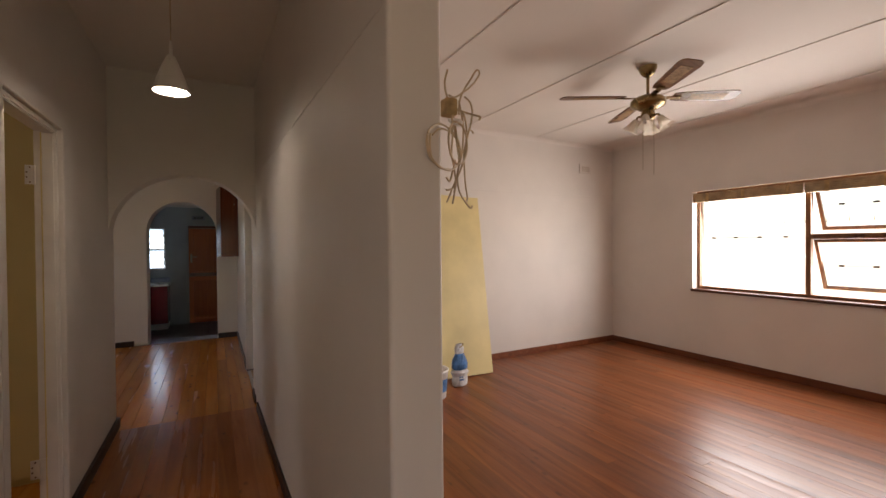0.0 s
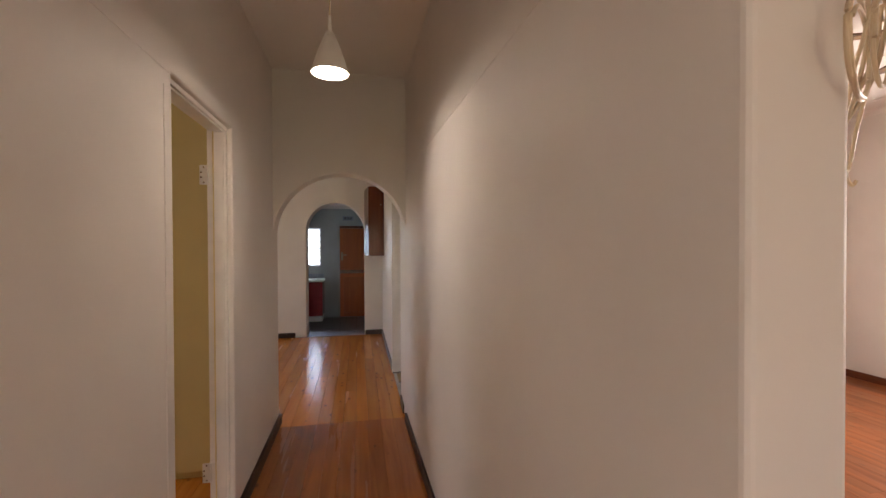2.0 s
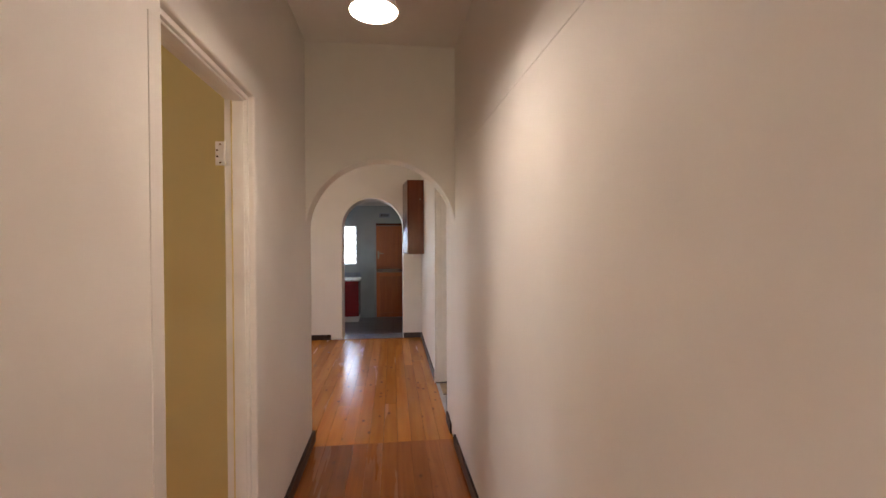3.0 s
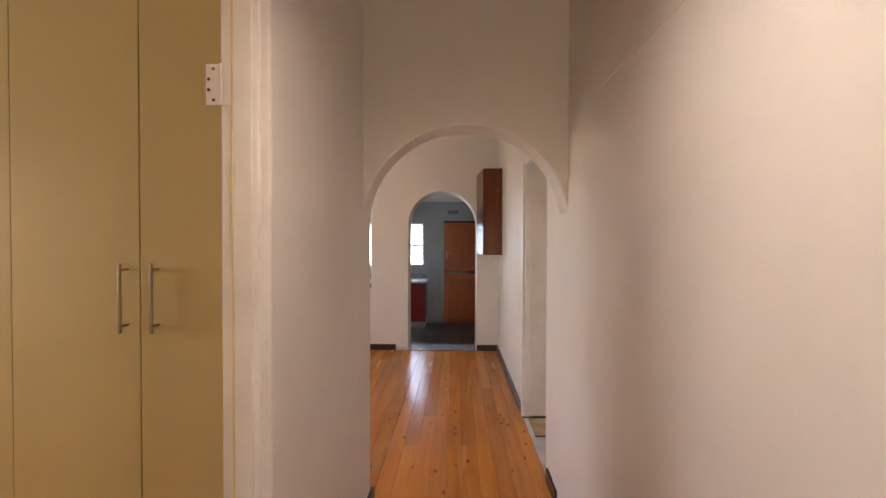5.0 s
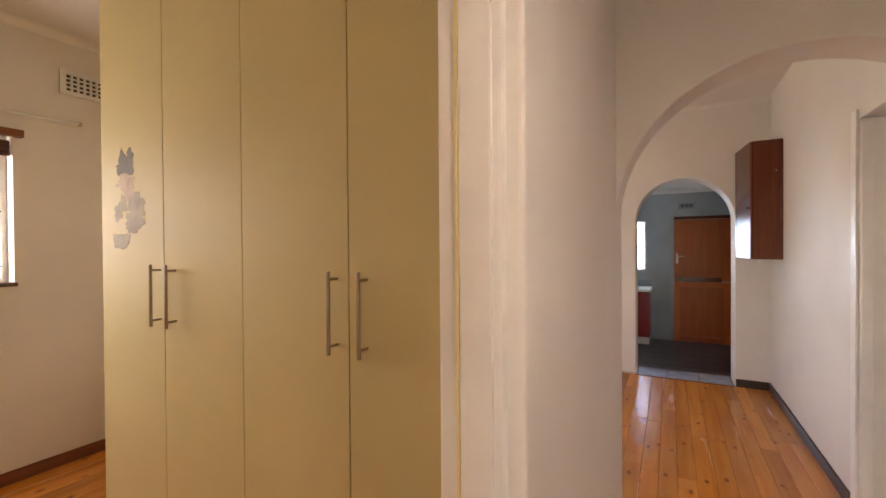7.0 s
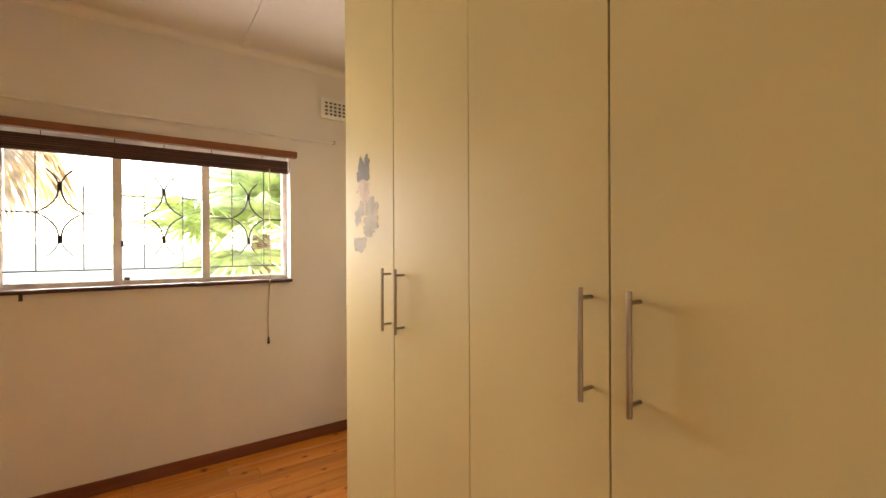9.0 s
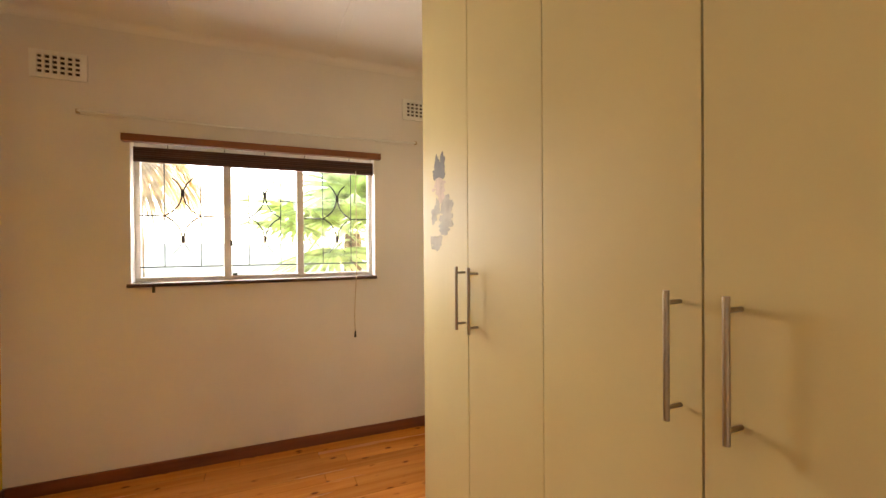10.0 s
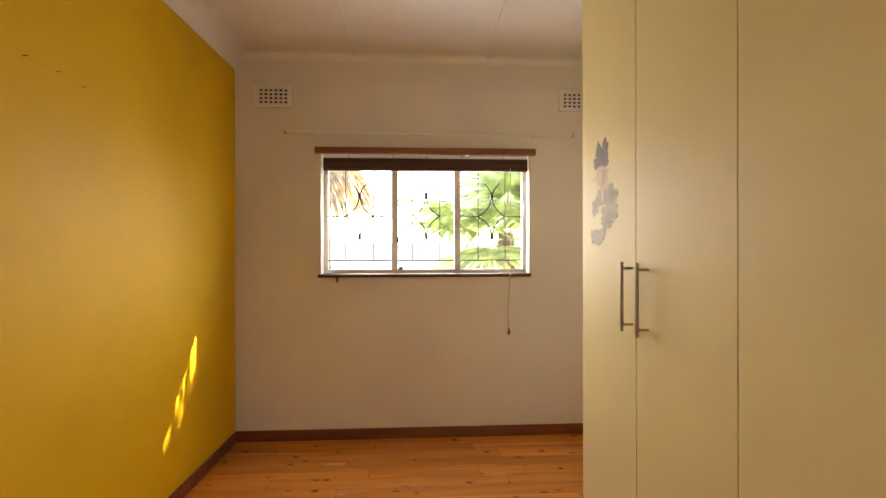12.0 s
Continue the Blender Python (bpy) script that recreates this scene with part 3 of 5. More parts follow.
for ya, yb in ((y0 + 0.0175, y0 + 0.025), (y1 - 0.025, y1 - 0.0175)):
    part("stop", box(XH + 0.020, XJ - 0.012, ya, yb, 0.0, h - 0.026, 0.003), M_FRAME, frame_)
    part("rebate_edge", box(XH + 0.0145, XH + 0.0195, ya, yb, 0.0, h - 0.026, 0.001), M_BOARD, frame_, "yellowed bare strip along the rebate")
part("stop", box(XH + 0.020, XJ - 0.012, y0 + 0.018, y1 - 0.018, h - 0.026, h - 0.0175, 0.003), M_FRAME, frame_)
part("plaster_band", box(XL - 0.001, XL + 0.003, y0 - 0.065, y0 - 0.009, 0.08, h - 0.06, 0.0015), M_WALL, frame_, "thin painted strip beside the opening")
part("architrave", box(XH - 0.016, XH - 0.001, y1 + 0.005, y1 + 0.06, 0.0, h + 0.04, 0.005), M_FRAME, frame_)
part("architrave", box(XH - 0.016, XH - 0.001, y0 - 0.06, y0 - 0.005, 0.0, h + 0.04, 0.005), M_FRAME, frame_)


def hinge(z):
    """A painted butt hinge left open on the jamb: leaf, knuckle and four screws."""
    leaf = part("hinge", box(XH - 0.046, XH - 0.006, y1 - 0.0285, y1 - 0.0255, z - 0.1, z, 0.001), M_FRAME, frame_, "paint-smeared steel hinge")
    part("knuckle", rod((XH - 0.007, y1 - 0.030, z - 0.1), (XH - 0.007, y1 - 0.030, z), 0.0042, 10), M_FRAME, leaf)
    for k, (dx, dz) in enumerate(((0.020, 0.012), (0.032, 0.037), (0.032, 0.063), (0.020, 0.088))):
        part("screw", rod((XH - 0.006 - dx, y1 - 0.0302, z - dz), (XH - 0.006 - dx, y1 - 0.0285, z - dz), 0.0040, 10), M_BRASS, leaf)
    part("jamb_leaf", box(XH - 0.003, XH + 0.03, y1 - 0.0245, y1 - 0.0202, z - 0.1, z, 0.001), M_FRAME, leaf)


hinge(1.872)
hinge(0.34)

# ---------------------------------------------------------------- deep doorway of the dining room
side = thing("door_2", XR, 5.6, 0, "white frame of a deep doorway without its door", "door frame", kind="structure")
a0, a1, ah = RDOOR
part("architrave", box(XR - 0.014, XR - 0.001, a1, a1 + 0.07, 0, ah + 0.05, 0.005), M_FRAME, side)
part("jamb_lining", box(XR + 0.002, 1.34, a1 - 0.014, a1 - 0.001, 0.013, ah - 0.002, 0.003), M_FRAME, side)
part("lining_bead", box(XR + 0.004, XR + 0.05, a1 - 0.026, a1 - 0.014, 0.013, ah - 0.002, 0.005), M_FRAME, side)
part("foot_strip", box(XR - 0.012, 1.338, a1 - 0.030, a1 - 0.012, 0.0125, 0.021, 0.002), M_SKIRT_DARK, side, "dark worn wooden strip at the foot")
inner = part("jamb", box(1.285, 1.336, a1 - 0.05, a1 - 0.0145, 0.022, ah - 0.003, 0.004), M_BOARD, side, "yellowed inner jamb")
part("strike_plate", box(1.296, 1.318, a1 - 0.0535, a1 - 0.0505, 1.13, 1.24, 0.001), M_IRON, inner, "dark metal strike plate")

# ---------------------------------------------------------------- wardrobes
YW = 4.07
SEAMS = (-2.195, -1.698, -1.204, -0.705, -0.21)


def wardrobe(x0, x1, left, right, low, label):
    """A full-height wardrobe of two doors with long bar handles."""
    mid, w = (x0 + x1) / 2, 0.0026
    ob = thing("wardrobe", mid, YW + 0.3, 0, label, "wardrobe", "built-in wardrobes in the bedroom")
    # The carcass is coloured dark so the gaps between doors look shaded.
    part("carcass", box(x0 + 0.001, x1 - 0.001, YW + 0.019, Y_BN - 0.004, 0.06, H_BED - 0.012, 0.002), M_SEAM_SHADE, ob)
    part("plinth", box(x0 + 0.001, x1 - 0.001, YW + 0.03, Y_BN - 0.01, 0.0, 0.06), M_CREAM, ob)
    for a, b, hx in ((x0, mid, left), (mid, x1, right)):
        door = part("door", box(a + (w if a == mid else 0.0014), b - (w if b == mid else 0.0014), YW, YW + 0.018, 0.052, H_BED - 0.03, 0.0012), M_CREAM, ob)
        part("handle", rod((hx, YW - 0.040, low), (hx, YW - 0.040, low + 0.256), 0.0062, 16), M_STEEL, door, "brushed steel bar handle")
        for z in (low + 0.025, low + 0.232):
            part("handle_post", rod((hx, YW - 0.040, z), (hx, YW + 0.0002, z), 0.0048, 12), M_STEEL, door, "brushed steel handle post")
    return ob


wa = wardrobe(SEAMS[0], SEAMS[2], -1.727, -1.617, 1.106, "cream two-door wardrobe with torn sticker remains")
wb = wardrobe(SEAMS[2] + 0.001, SEAMS[4], -0.754, -0.637, 1.100, "cream two-door wardrobe beside the bedroom doorway")
part("end_panel", box(SEAMS[0] - 0.018, SEAMS[0], YW + 0.002, Y_BN - 0.004, 0.0, H_BED - 0.012, 0.0015), M_CREAM, wa)
part("filler_panel", box(SEAMS[4] + 0.001, XH - 0.018, YW + 0.004, YW + 0.02, 0.0, H_BED - 0.012, 0.0015), M_CREAM, wb)


def torn_patch(name, cx, cz, rx, rz, mat_, seed, parent, y=YW - 0.0012):
    """A thin torn scrap with a ragged outline."""
    rnd = random.Random(seed)
    bm = bmesh.new()
    n = 34
    k1, k2 = rnd.uniform(0, 6), rnd.uniform(0, 6)
    front, back = [], []
    for i in range(n):
        a = 2 * math.pi * i / n
        r = 1 + 0.16 * math.sin(3 * a + k1) + 0.12 * math.sin(5 * a + k2) + rnd.uniform(-0.13, 0.13)
        p = (cx + rx * r * math.cos(a), cz + rz * r * math.sin(a))
        front.append(bm.verts.new((p[0], y - 0.0002, p[1])))
        back.append(bm.verts.new((p[0], y + 0.0002, p[1])))
    bm.faces.new(front)
    bm.faces.new(back)
    for i in range(n):
        k = (i + 1) % n
        bm.faces.new((front[i], front[k], back[k], back[i]))
    return part(name, bm, mat_, parent)


stick = thing("sticker_remnant", -2.02, YW - 0.001, 1.4, "torn half-peeled wall sticker stuck to a wardrobe door", "sticker")
SCRAPS = (
    (97, 130, 30, 95, M_STICK_DARK), (126, 118, 26, 80, M_STICK_DARK), (110, 172, 66, 90, M_STICK_DARK), (106, 205, 58, 50, M_STICK_DARK),
    (108, 236, 56, 56, M_STICK_ORANGE), (78, 266, 22, 18, M_STICK_ORANGE), (116, 285, 48, 66, M_STICK_ORANGE), (122, 325, 48, 60, M_STICK_ORANGE),
    (146, 372, 62, 96, M_STICK_GREY), (168, 374, 26, 58, M_STICK_GREY), (150, 425, 52, 80, M_STICK_GREY), (140, 465, 66, 84, M_STICK_GREY), (136, 508, 50, 42, M_STICK_GREY),
    (98, 372, 30, 84, M_STICK_GREY), (84, 405, 34, 80, M_STICK_GREY), (76, 440, 20, 50, M_STICK_GREY), (98, 568, 54, 82, M_STICK_GREY), (66, 560, 14, 64, M_STICK_GREY), (84, 596, 40, 30, M_STICK_GREY))
for i, (u, v, wide, high, mat_) in enumerate(SCRAPS):
    torn_patch("scrap", -1.70 + (u - 243) * 0.0022, 1.941 - v * 0.000838, wide * 0.0011, high * 0.00042, mat_, 40 + i, stick, YW - 0.0004 - 0.00006 * i)

# ---------------------------------------------------------------- bedroom window
by0, by1, bz0, bz1 = BW
XF = X_BED - 0.115              # plane of the steel frame
win = thing("window_1", XF, (by0 + by1) / 2, bz0, "white steel three-light bedroom window", "window", kind="structure")
for y in (by0, 3.088, 3.571, by1):
    wide = 0.016 if y in (by0, by1) else 0.024
    ya, yb = (y, y + 0.032) if y == by0 else (y - 0.032, y) if y == by1 else (y - wide, y + wide)
    part("window_frame", box(XF - 0.018, XF + 0.018, ya, yb, bz0, bz1, 0.003), M_WINWHITE, win)
spans = ((by0 + 0.032, 3.088 - 0.024), (3.088 + 0.024, 3.571 - 0.024), (3.571 + 0.024, by1 - 0.032))
for ya, yb in spans:
    part("window_frame", box(XF - 0.018, XF + 0.018, ya, yb, bz0, bz0 + 0.032, 0.003), M_WINWHITE, win)
    part("window_frame", box(XF - 0.018, XF + 0.018, ya, yb, bz1 - 0.032, bz1, 0.003), M_WINWHITE, win)
    pane = part("pane", box(XF - 0.004, XF - 0.001, ya, yb, bz0 + 0.032, bz1 - 0.032), M_GLASS, win)
    pane.visible_shadow = False
part("window_catch", box(XF + 0.018, XF + 0.04, 3.12, 3.15, bz0 + 0.03, bz0 + 0.05, 0.003), M_IRON, win)
part("window_catch", box(XF + 0.018, XF + 0.035, 3.105, 3.12, 1.46, 1.50, 0.003), M_IRON, win)
part("window_sill", box(X_BED - 0.10, X_BED + 0.022, by0 - 0.02, by1 + 0.01, bz0 - 0.022, bz0 + 0.002, 0.004), M_SILL, win, "dark brown wooden sill")

bars = thing("burglar_bars", XF + 0.035, 3.33, bz0, "thin black iron burglar bars with curved star pattern", "burglar bars")
XB_ = XF + 0.034
for idx, (ya, yb) in enumerate(spans):
    c, mz = (ya + yb) / 2, 1.66
    part("bar", rod((XB_, ya, bz0 + 0.10), (XB_, yb, bz0 + 0.10), 0.0048, 8), M_IRON, bars)
    if idx == 1:
        part("bar", rod((XB_, ya, mz + 0.12), (XB_, c - 0.1, mz + 0.12), 0.0048, 8), M_IRON, bars)
        part("bar", rod((XB_, c + 0.1, mz + 0.12), (XB_, yb, mz + 0.12), 0.0048, 8), M_IRON, bars)
    else:
        part("bar", rod((XB_, ya, mz), (XB_, c - 0.105, mz), 0.0048, 8), M_IRON, bars)
        part("bar", rod((XB_, c + 0.105, mz), (XB_, yb, mz), 0.0048, 8), M_IRON, bars)
    for s in (-1, 1):
        part("bar", rod((XB_, c + s * 0.105, bz0 + 0.10), (XB_, c + s * 0.105, bz1 - 0.03), 0.0035, 8), M_IRON, bars)
        for u in (-1, 1):
            part("curved_bar", tube([(XB_ + 0.006, c + s * 0.105, mz), (XB_ + 0.006, c + s * 0.055, mz + u * 0.035), (XB_ + 0.006, c + s * 0.018, mz + u * 0.085), (XB_ + 0.006, c + s * 0.004, mz + u * 0.145)], 0.005, 8), M_IRON, bars)
            part("curved_bar", tube([(XB_ + 0.006, c + s * 0.004, mz + u * 0.165), (XB_ + 0.006, c + s * 0.022, mz + u * 0.21), (XB_ + 0.006, c + s * 0.06, mz + u * 0.255)], 0.0048 if u > 0 else 0.0028, 8), M_IRON, bars)
    for u in (-1, 1):
        part("collar", box(XB_ - 0.004, XB_ + 0.014, c - 0.011, c + 0.011, mz + u * 0.155 - 0.025, mz + u * 0.155 + 0.025, 0.002), M_IRON, bars)

pelmet = thing("pelmet", X_BED, 3.34, 2.12, "brown wooden pelmet board over the bedroom window", "pelmet")
part("board", box(X_BED + 0.0, X_BED + 0.05, 2.515, 4.15, 2.112, 2.158, 0.004), M_PELMET, pelmet)
blind = thing("roman_blind", X_BED - 0.03, 3.33, 2.0, "dark brown bamboo blind pulled up under the pelmet", "blind")
for k in range(7):
    part("slat", box(X_BED - 0.052 + 0.003 * (k % 3), X_BED - 0.022 + 0.003 * (k % 2), by0 + 0.012, by1 - 0.006, 2.0 + 0.0135 * k, 2.012 + 0.0135 * k, 0.003), M_BLIND, blind)
for y in (2.75, 3.08, 3.33, 3.60, 3.92):
    part("cord", rod((X_BED - 0.02, y, 1.997), (X_BED - 0.02, y, 2.115), 0.0022, 6), M_BLIND, blind)
pull = thing("blind_cord", X_BED + 0.012, 3.95, 0.79, "thin hanging blind cord with a small dark tassel", "cord")
part("cord", tube([(X_BED + 0.006, 3.965, 2.02), (X_BED + 0.026, 3.962, 1.3), (X_BED + 0.026, 3.957, 1.2), (X_BED + 0.012, 3.948, 0.95), (X_BED + 0.012, 3.951, 0.81)], 0.0035, 6), M_CABLE, pull)
part("tassel", rod((X_BED + 0.012, 3.951, 0.765), (X_BED + 0.012, 3.951, 0.812), 0.009, 10, None, 0.005), M_IRON, pull)
hook = thing("sill_hook", X_BED + 0.012, 2.67, 1.17, "small dark metal hook under the sill", "hook")
part("hook_body", box(X_BED, X_BED + 0.014, 2.662, 2.678, 1.163, 1.2, 0.003), M_IRON, hook)

rail = thing("curtain_rail", X_BED + 0.02, 3.37, 2.27, "thin white curtain wire on small wall blocks", "curtain rail")
part("rail_wire", tube([(X_BED + 0.03, 2.30, 2.272), (X_BED + 0.03, 2.8, 2.264), (X_BED + 0.03, 3.4, 2.259), (X_BED + 0.03, 4.0, 2.262), (X_BED + 0.03, 4.44, 2.268)], 0.0075, 8), M_WHITE, rail)
part("wall_block", box(X_BED, X_BED + 0.012, 2.28, 2.52, 2.255, 2.285, 0.004), M_WALL, rail)
part("wall_block", box(X_BED, X_BED + 0.012, 4.12, 4.46, 2.25, 2.28, 0.004), M_WALL, rail)
for y in (2.30, 4.44):
    part("end_bracket", box(X_BED, X_BED + 0.036, y - 0.008, y + 0.008, 2.257, 2.281, 0.003), M_THRESH, rail)


def air_vent(name, place, across, wide, high, cols, rows, label):
    """A cast vent block: a plate with square holes, each with depth."""
    x, y, z = place
    ob = thing(name, x, y, z, label, "air vent", "wall air vents")
    xs = [-wide / 2, *[v for i in range(cols) for v in (-wide / 2 + 0.028 + i * (wide - 0.056) / cols + 0.006, -wide / 2 + 0.028 + (i + 1) * (wide - 0.056) / cols - 0.006)], wide / 2]
    zs = [0, *[v for i in range(rows) for v in (0.022 + i * (high - 0.044) / rows + 0.005, 0.022 + (i + 1) * (high - 0.044) / rows - 0.005)], high]
    holes = [(xs[1 + 2 * i], xs[2 + 2 * i], zs[1 + 2 * k], zs[2 + 2 * k]) for i in range(cols) for k in range(rows)]
    axis = "y" if across[0] else "x"
    n = across[0] or across[1]
    t = sorted((0.003 * n, 0.016 * n))
    bm = wall(axis, t[0], t[1], -wide / 2, wide / 2, 0, high, holes)
    bmesh.ops.translate(bm, verts=bm.verts, vec=(x, y, z))
    part("grille", bm, M_WHITE, ob)
    b2 = box(*((sorted((x + 0.0005 * n, x + 0.003 * n)) + [y - wide / 2, y + wide / 2]) if axis == "y" else ([x - wide / 2, x + wide / 2] + sorted((y + 0.0005 * n, y + 0.003 * n)))), z, z + high)
    # A flat sheet closes the holes; their shade is put into its colour.
    part("backing", b2, M_VENTSHADE, ob, "flat backing coloured as the shade in the holes")
    return ob


air_vent("air_vent", (X_BED, 2.21, 2.453), (1, 0), 0.27, 0.16, 6, 4, "white cast air vent with square holes above the bedroom window")
air_vent("air_vent", (X_BED, 4.475, 2.455), (1, 0), 0.27, 0.16, 6, 4, "white cast air vent with square holes beside the wardrobe")
painted_vent = air_vent("air_vent", (5.346, Y_BACK, 2.43), (0, -1), 0.22, 0.12, 4, 3, "white painted air vent high on the living room wall")

for piece in painted_vent.children:
    piece.data.materials[0] = M_THRESH if piece.name.startswith("backing") else M_WALL

# picture hooks left in the yellow wall
for x, z in ((-1.72, 2.073), (-1.856, 2.075), (-1.975, 2.063)):
    nail = thing("wall_nail", x, Y_YEL, z, "small bent nail stuck in the yellow wall", "nail")
    part("nail_shaft", rod((x, Y_YEL - 0.005, z), (x, Y_YEL + 0.018, z + 0.003), 0.002, 6), M_BRASS, nail)

wire = thing("picture_wire", -1.85, Y_YEL + 0.012, 2.07, "thin slack wire strung between nails on the yellow wall", "wire")
part("wire_strand", tube([(-1.72, Y_YEL + 0.014, 2.073), (-1.79, Y_YEL + 0.014, 2.067), (-1.856, Y_YEL + 0.014, 2.075), (-1.92, Y_YEL + 0.014, 2.062), (-1.975, Y_YEL + 0.014, 2.063)], 0.0013, 6), M_YELLOW, wire)

# ---------------------------------------------------------------- pendant lamp in the hall
px, py = 0.529, 3.109
lamp = thing("pendant_lamp", px, py, 2.2, "white conical pendant lamp, switched on, hanging in the hall", "pendant lamp")
part("shade", lathe([(0.078, 2.212), (0.080, 2.207), (0.0785, 2.215), (0.064, 2.268), (0.044, 2.325), (0.026, 2.365), (0.018, 2.385), (0.0, 2.388)], px, py, 40), M_SHADE, lamp, smooth=True)
part("bulb", lathe([(0.0, 2.205), (0.04, 2.207), (0.062, 2.213), (0.066, 2.225), (0.05, 2.25), (0.02, 2.27)], px, py, 28), M_BULB, lamp, "glowing round lamp face", smooth=True)
part("cord_grip", rod((px, py, 2.384), (px, py, 2.46), 0.009, 12, None, 0.005), M_WHITE, lamp)
part("flex", rod((px, py, 2.45), (px, py, H_HALL - 0.02), 0.003, 8), M_CABLE, lamp)
part("ceiling_rose", lathe([(0.0, H_HALL - 0.032), (0.03, H_HALL - 0.03), (0.045, H_HALL - 0.012), (0.047, H_HALL - 0.001)], px, py, 24), M_WHITE, lamp, smooth=True)
glow = new("pendant_light", bpy.data.lights.new("pendant_light", "SPOT"))
glow.data.energy, glow.data.color, glow.data.shadow_soft_size, glow.data.spot_size, glow.data.spot_blend = 0.14, (1.0, 0.79, 0.62), 0.05, radians(150), 0.5
glow.matrix_world = look((px, py, 2.19), (px, py, 0))

# ---------------------------------------------------------------- living room: fan
fx, fy = 3.76, 2.82
ray = math.atan2(fy - 0.62, fx - 0.70)
fan = thing("ceiling_fan", fx, fy, 2.35, "brass ceiling fan with four wooden cane-inset blades and glass shades", "ceiling fan")
part("canopy", lathe([(0.0, 2.76), (0.018, 2.755), (0.05, 2.785), (0.068, 2.82), (0.07, H_LIV - 0.001)], fx, fy, 32), M_BRASS, fan, smooth=True)
part("down_rod", rod((fx, fy, 2.6), (fx, fy, 2.77), 0.012, 14), M_BRASS, fan)
part("motor_housing", lathe([(0.0, 2.50), (0.06, 2.50), (0.085, 2.512), (0.125, 2.53), (0.132, 2.55), (0.128, 2.575), (0.09, 2.60), (0.03, 2.612), (0.012, 2.635), (0.0, 2.636)], fx, fy, 40), M_BRASS, fan, "antique brass motor housing", smooth=True)
part("switch_housing", lathe([(0.0, 2.425), (0.052, 2.428), (0.055, 2.46), (0.045, 2.502)], fx, fy, 32), M_BRASS, fan, smooth=True)


def fan_blade(angle):
    """One pitched blade with its bracket and a cane panel let into its underside."""
    m = Matrix.Translation((fx, fy, 2.600)) @ Matrix.Rotation(angle, 4, "Z") @ Matrix.Rotation(radians(-10), 4, "X")
    bm = bmesh.new()
    prof = [(0.19, 0.05), (0.24, 0.062), (0.45, 0.072), (0.62, 0.078), (0.668, 0.070), (0.69, 0.045)]
    ring = [(x, w) for x, w in prof] + [(x, -w) for x, w in reversed(prof)]
    lo, hi = [bm.verts.new((x, y, -0.004)) for x, y in ring], [bm.verts.new((x, y, 0.004)) for x, y in ring]
    bm.faces.new(lo)
    bm.faces.new(hi)
    for i in range(len(ring)):
        k = (i + 1) % len(ring)
        bm.faces.new((lo[i], lo[k], hi[k], hi[i]))
    bmesh.ops.transform(bm, matrix=m, verts=bm.verts)
    blade = part("blade", bm, M_FANBLADE, fan)
    part("cane_panel", box(0.32, 0.60, -0.042, 0.042, -0.0065, -0.0042, 0.001, None, m), M_CANE, blade, "pale cane inset")
    part("blade_bracket", box(0.10, 0.25, -0.02, 0.02, -0.012, -0.005, 0.003, None, m), M_BRASS, blade, "brass blade bracket")


for th in (67, 155, 245, 337):
    t = radians(th)
    rx, ry = math.sin(ray), -math.cos(ray)
    dx, dy = math.cos(t) * rx - math.sin(t) * math.cos(ray), math.cos(t) * ry - math.sin(t) * math.sin(ray)
    fan_blade(math.atan2(dy, dx))
for k in range(4):
    a = radians(25 + 90 * k)
    ox, oy = fx + 0.085 * math.cos(a), fy + 0.085 * math.sin(a)
    arm = part("lamp_arm", tube([(fx + 0.04 * math.cos(a), fy + 0.04 * math.sin(a), 2.45), (fx + 0.075 * math.cos(a), fy + 0.075 * math.sin(a), 2.455), (ox, oy, 2.43)], 0.008, 8), M_BRASS, fan)
    sh = lathe([(0.02, 2.435), (0.026, 2.42), (0.033, 2.395), (0.040, 2.365), (0.054, 2.34), (0.062, 2.334)], 0, 0, 36, None, 0.12, 6)
    tilt = Matrix.Translation((ox, oy, 2.43)) @ Matrix.Rotation(a, 4, "Z") @ Matrix.Rotation(radians(-32), 4, "Y") @ Matrix.Translation((0, 0, -2.43))
    bmesh.ops.transform(sh, matrix=tilt, verts=sh.verts)
    part("glass_shade", sh, M_TULIP, arm, "frosted tulip glass shade", smooth=True)
    part("bulb", rod(tilt @ Vector((0, 0, 2.36)), tilt @ Vector((0, 0, 2.42)), 0.014, 10, None, 0.01), M_WHITE, arm)
for dx, dy, z in ((-0.035, 0.02, 2.02), (0.03, -0.03, 1.98)):
    part("pull_chain", rod((fx + dx, fy + dy, z), (fx + dx, fy + dy, 2.43), 0.0018, 6), M_BRASS, fan)

# ---------------------------------------------------------------- living room window
ly0, ly1, lz0, lz1 = LW
XG = X_WIN + 0.13
lwin = thing("window_2", XG, (ly0 + ly1) / 2, lz0, "brown timber window with two top-hung lights pushed open", "window", kind="structure")
LM = 2.643
for ya, yb in ((ly1 - 0.035, ly1), (LM - 0.022, LM + 0.022), (ly0, ly0 + 0.035)):
    part("window_frame", box(XG - 0.03, XG + 0.03, ya, yb, lz0, lz1, 0.004), M_WINWOOD, lwin)
for ya, yb in ((LM + 0.022, ly1 - 0.035), (ly0 + 0.035, LM - 0.022)):
    part("window_frame", box(XG - 0.03, XG + 0.03, ya, yb, lz0, lz0 + 0.035, 0.004), M_WINWOOD, lwin)
    part("window_frame", box(XG - 0.03, XG + 0.03, ya, yb, lz1 - 0.035, lz1, 0.004), M_WINWOOD, lwin)
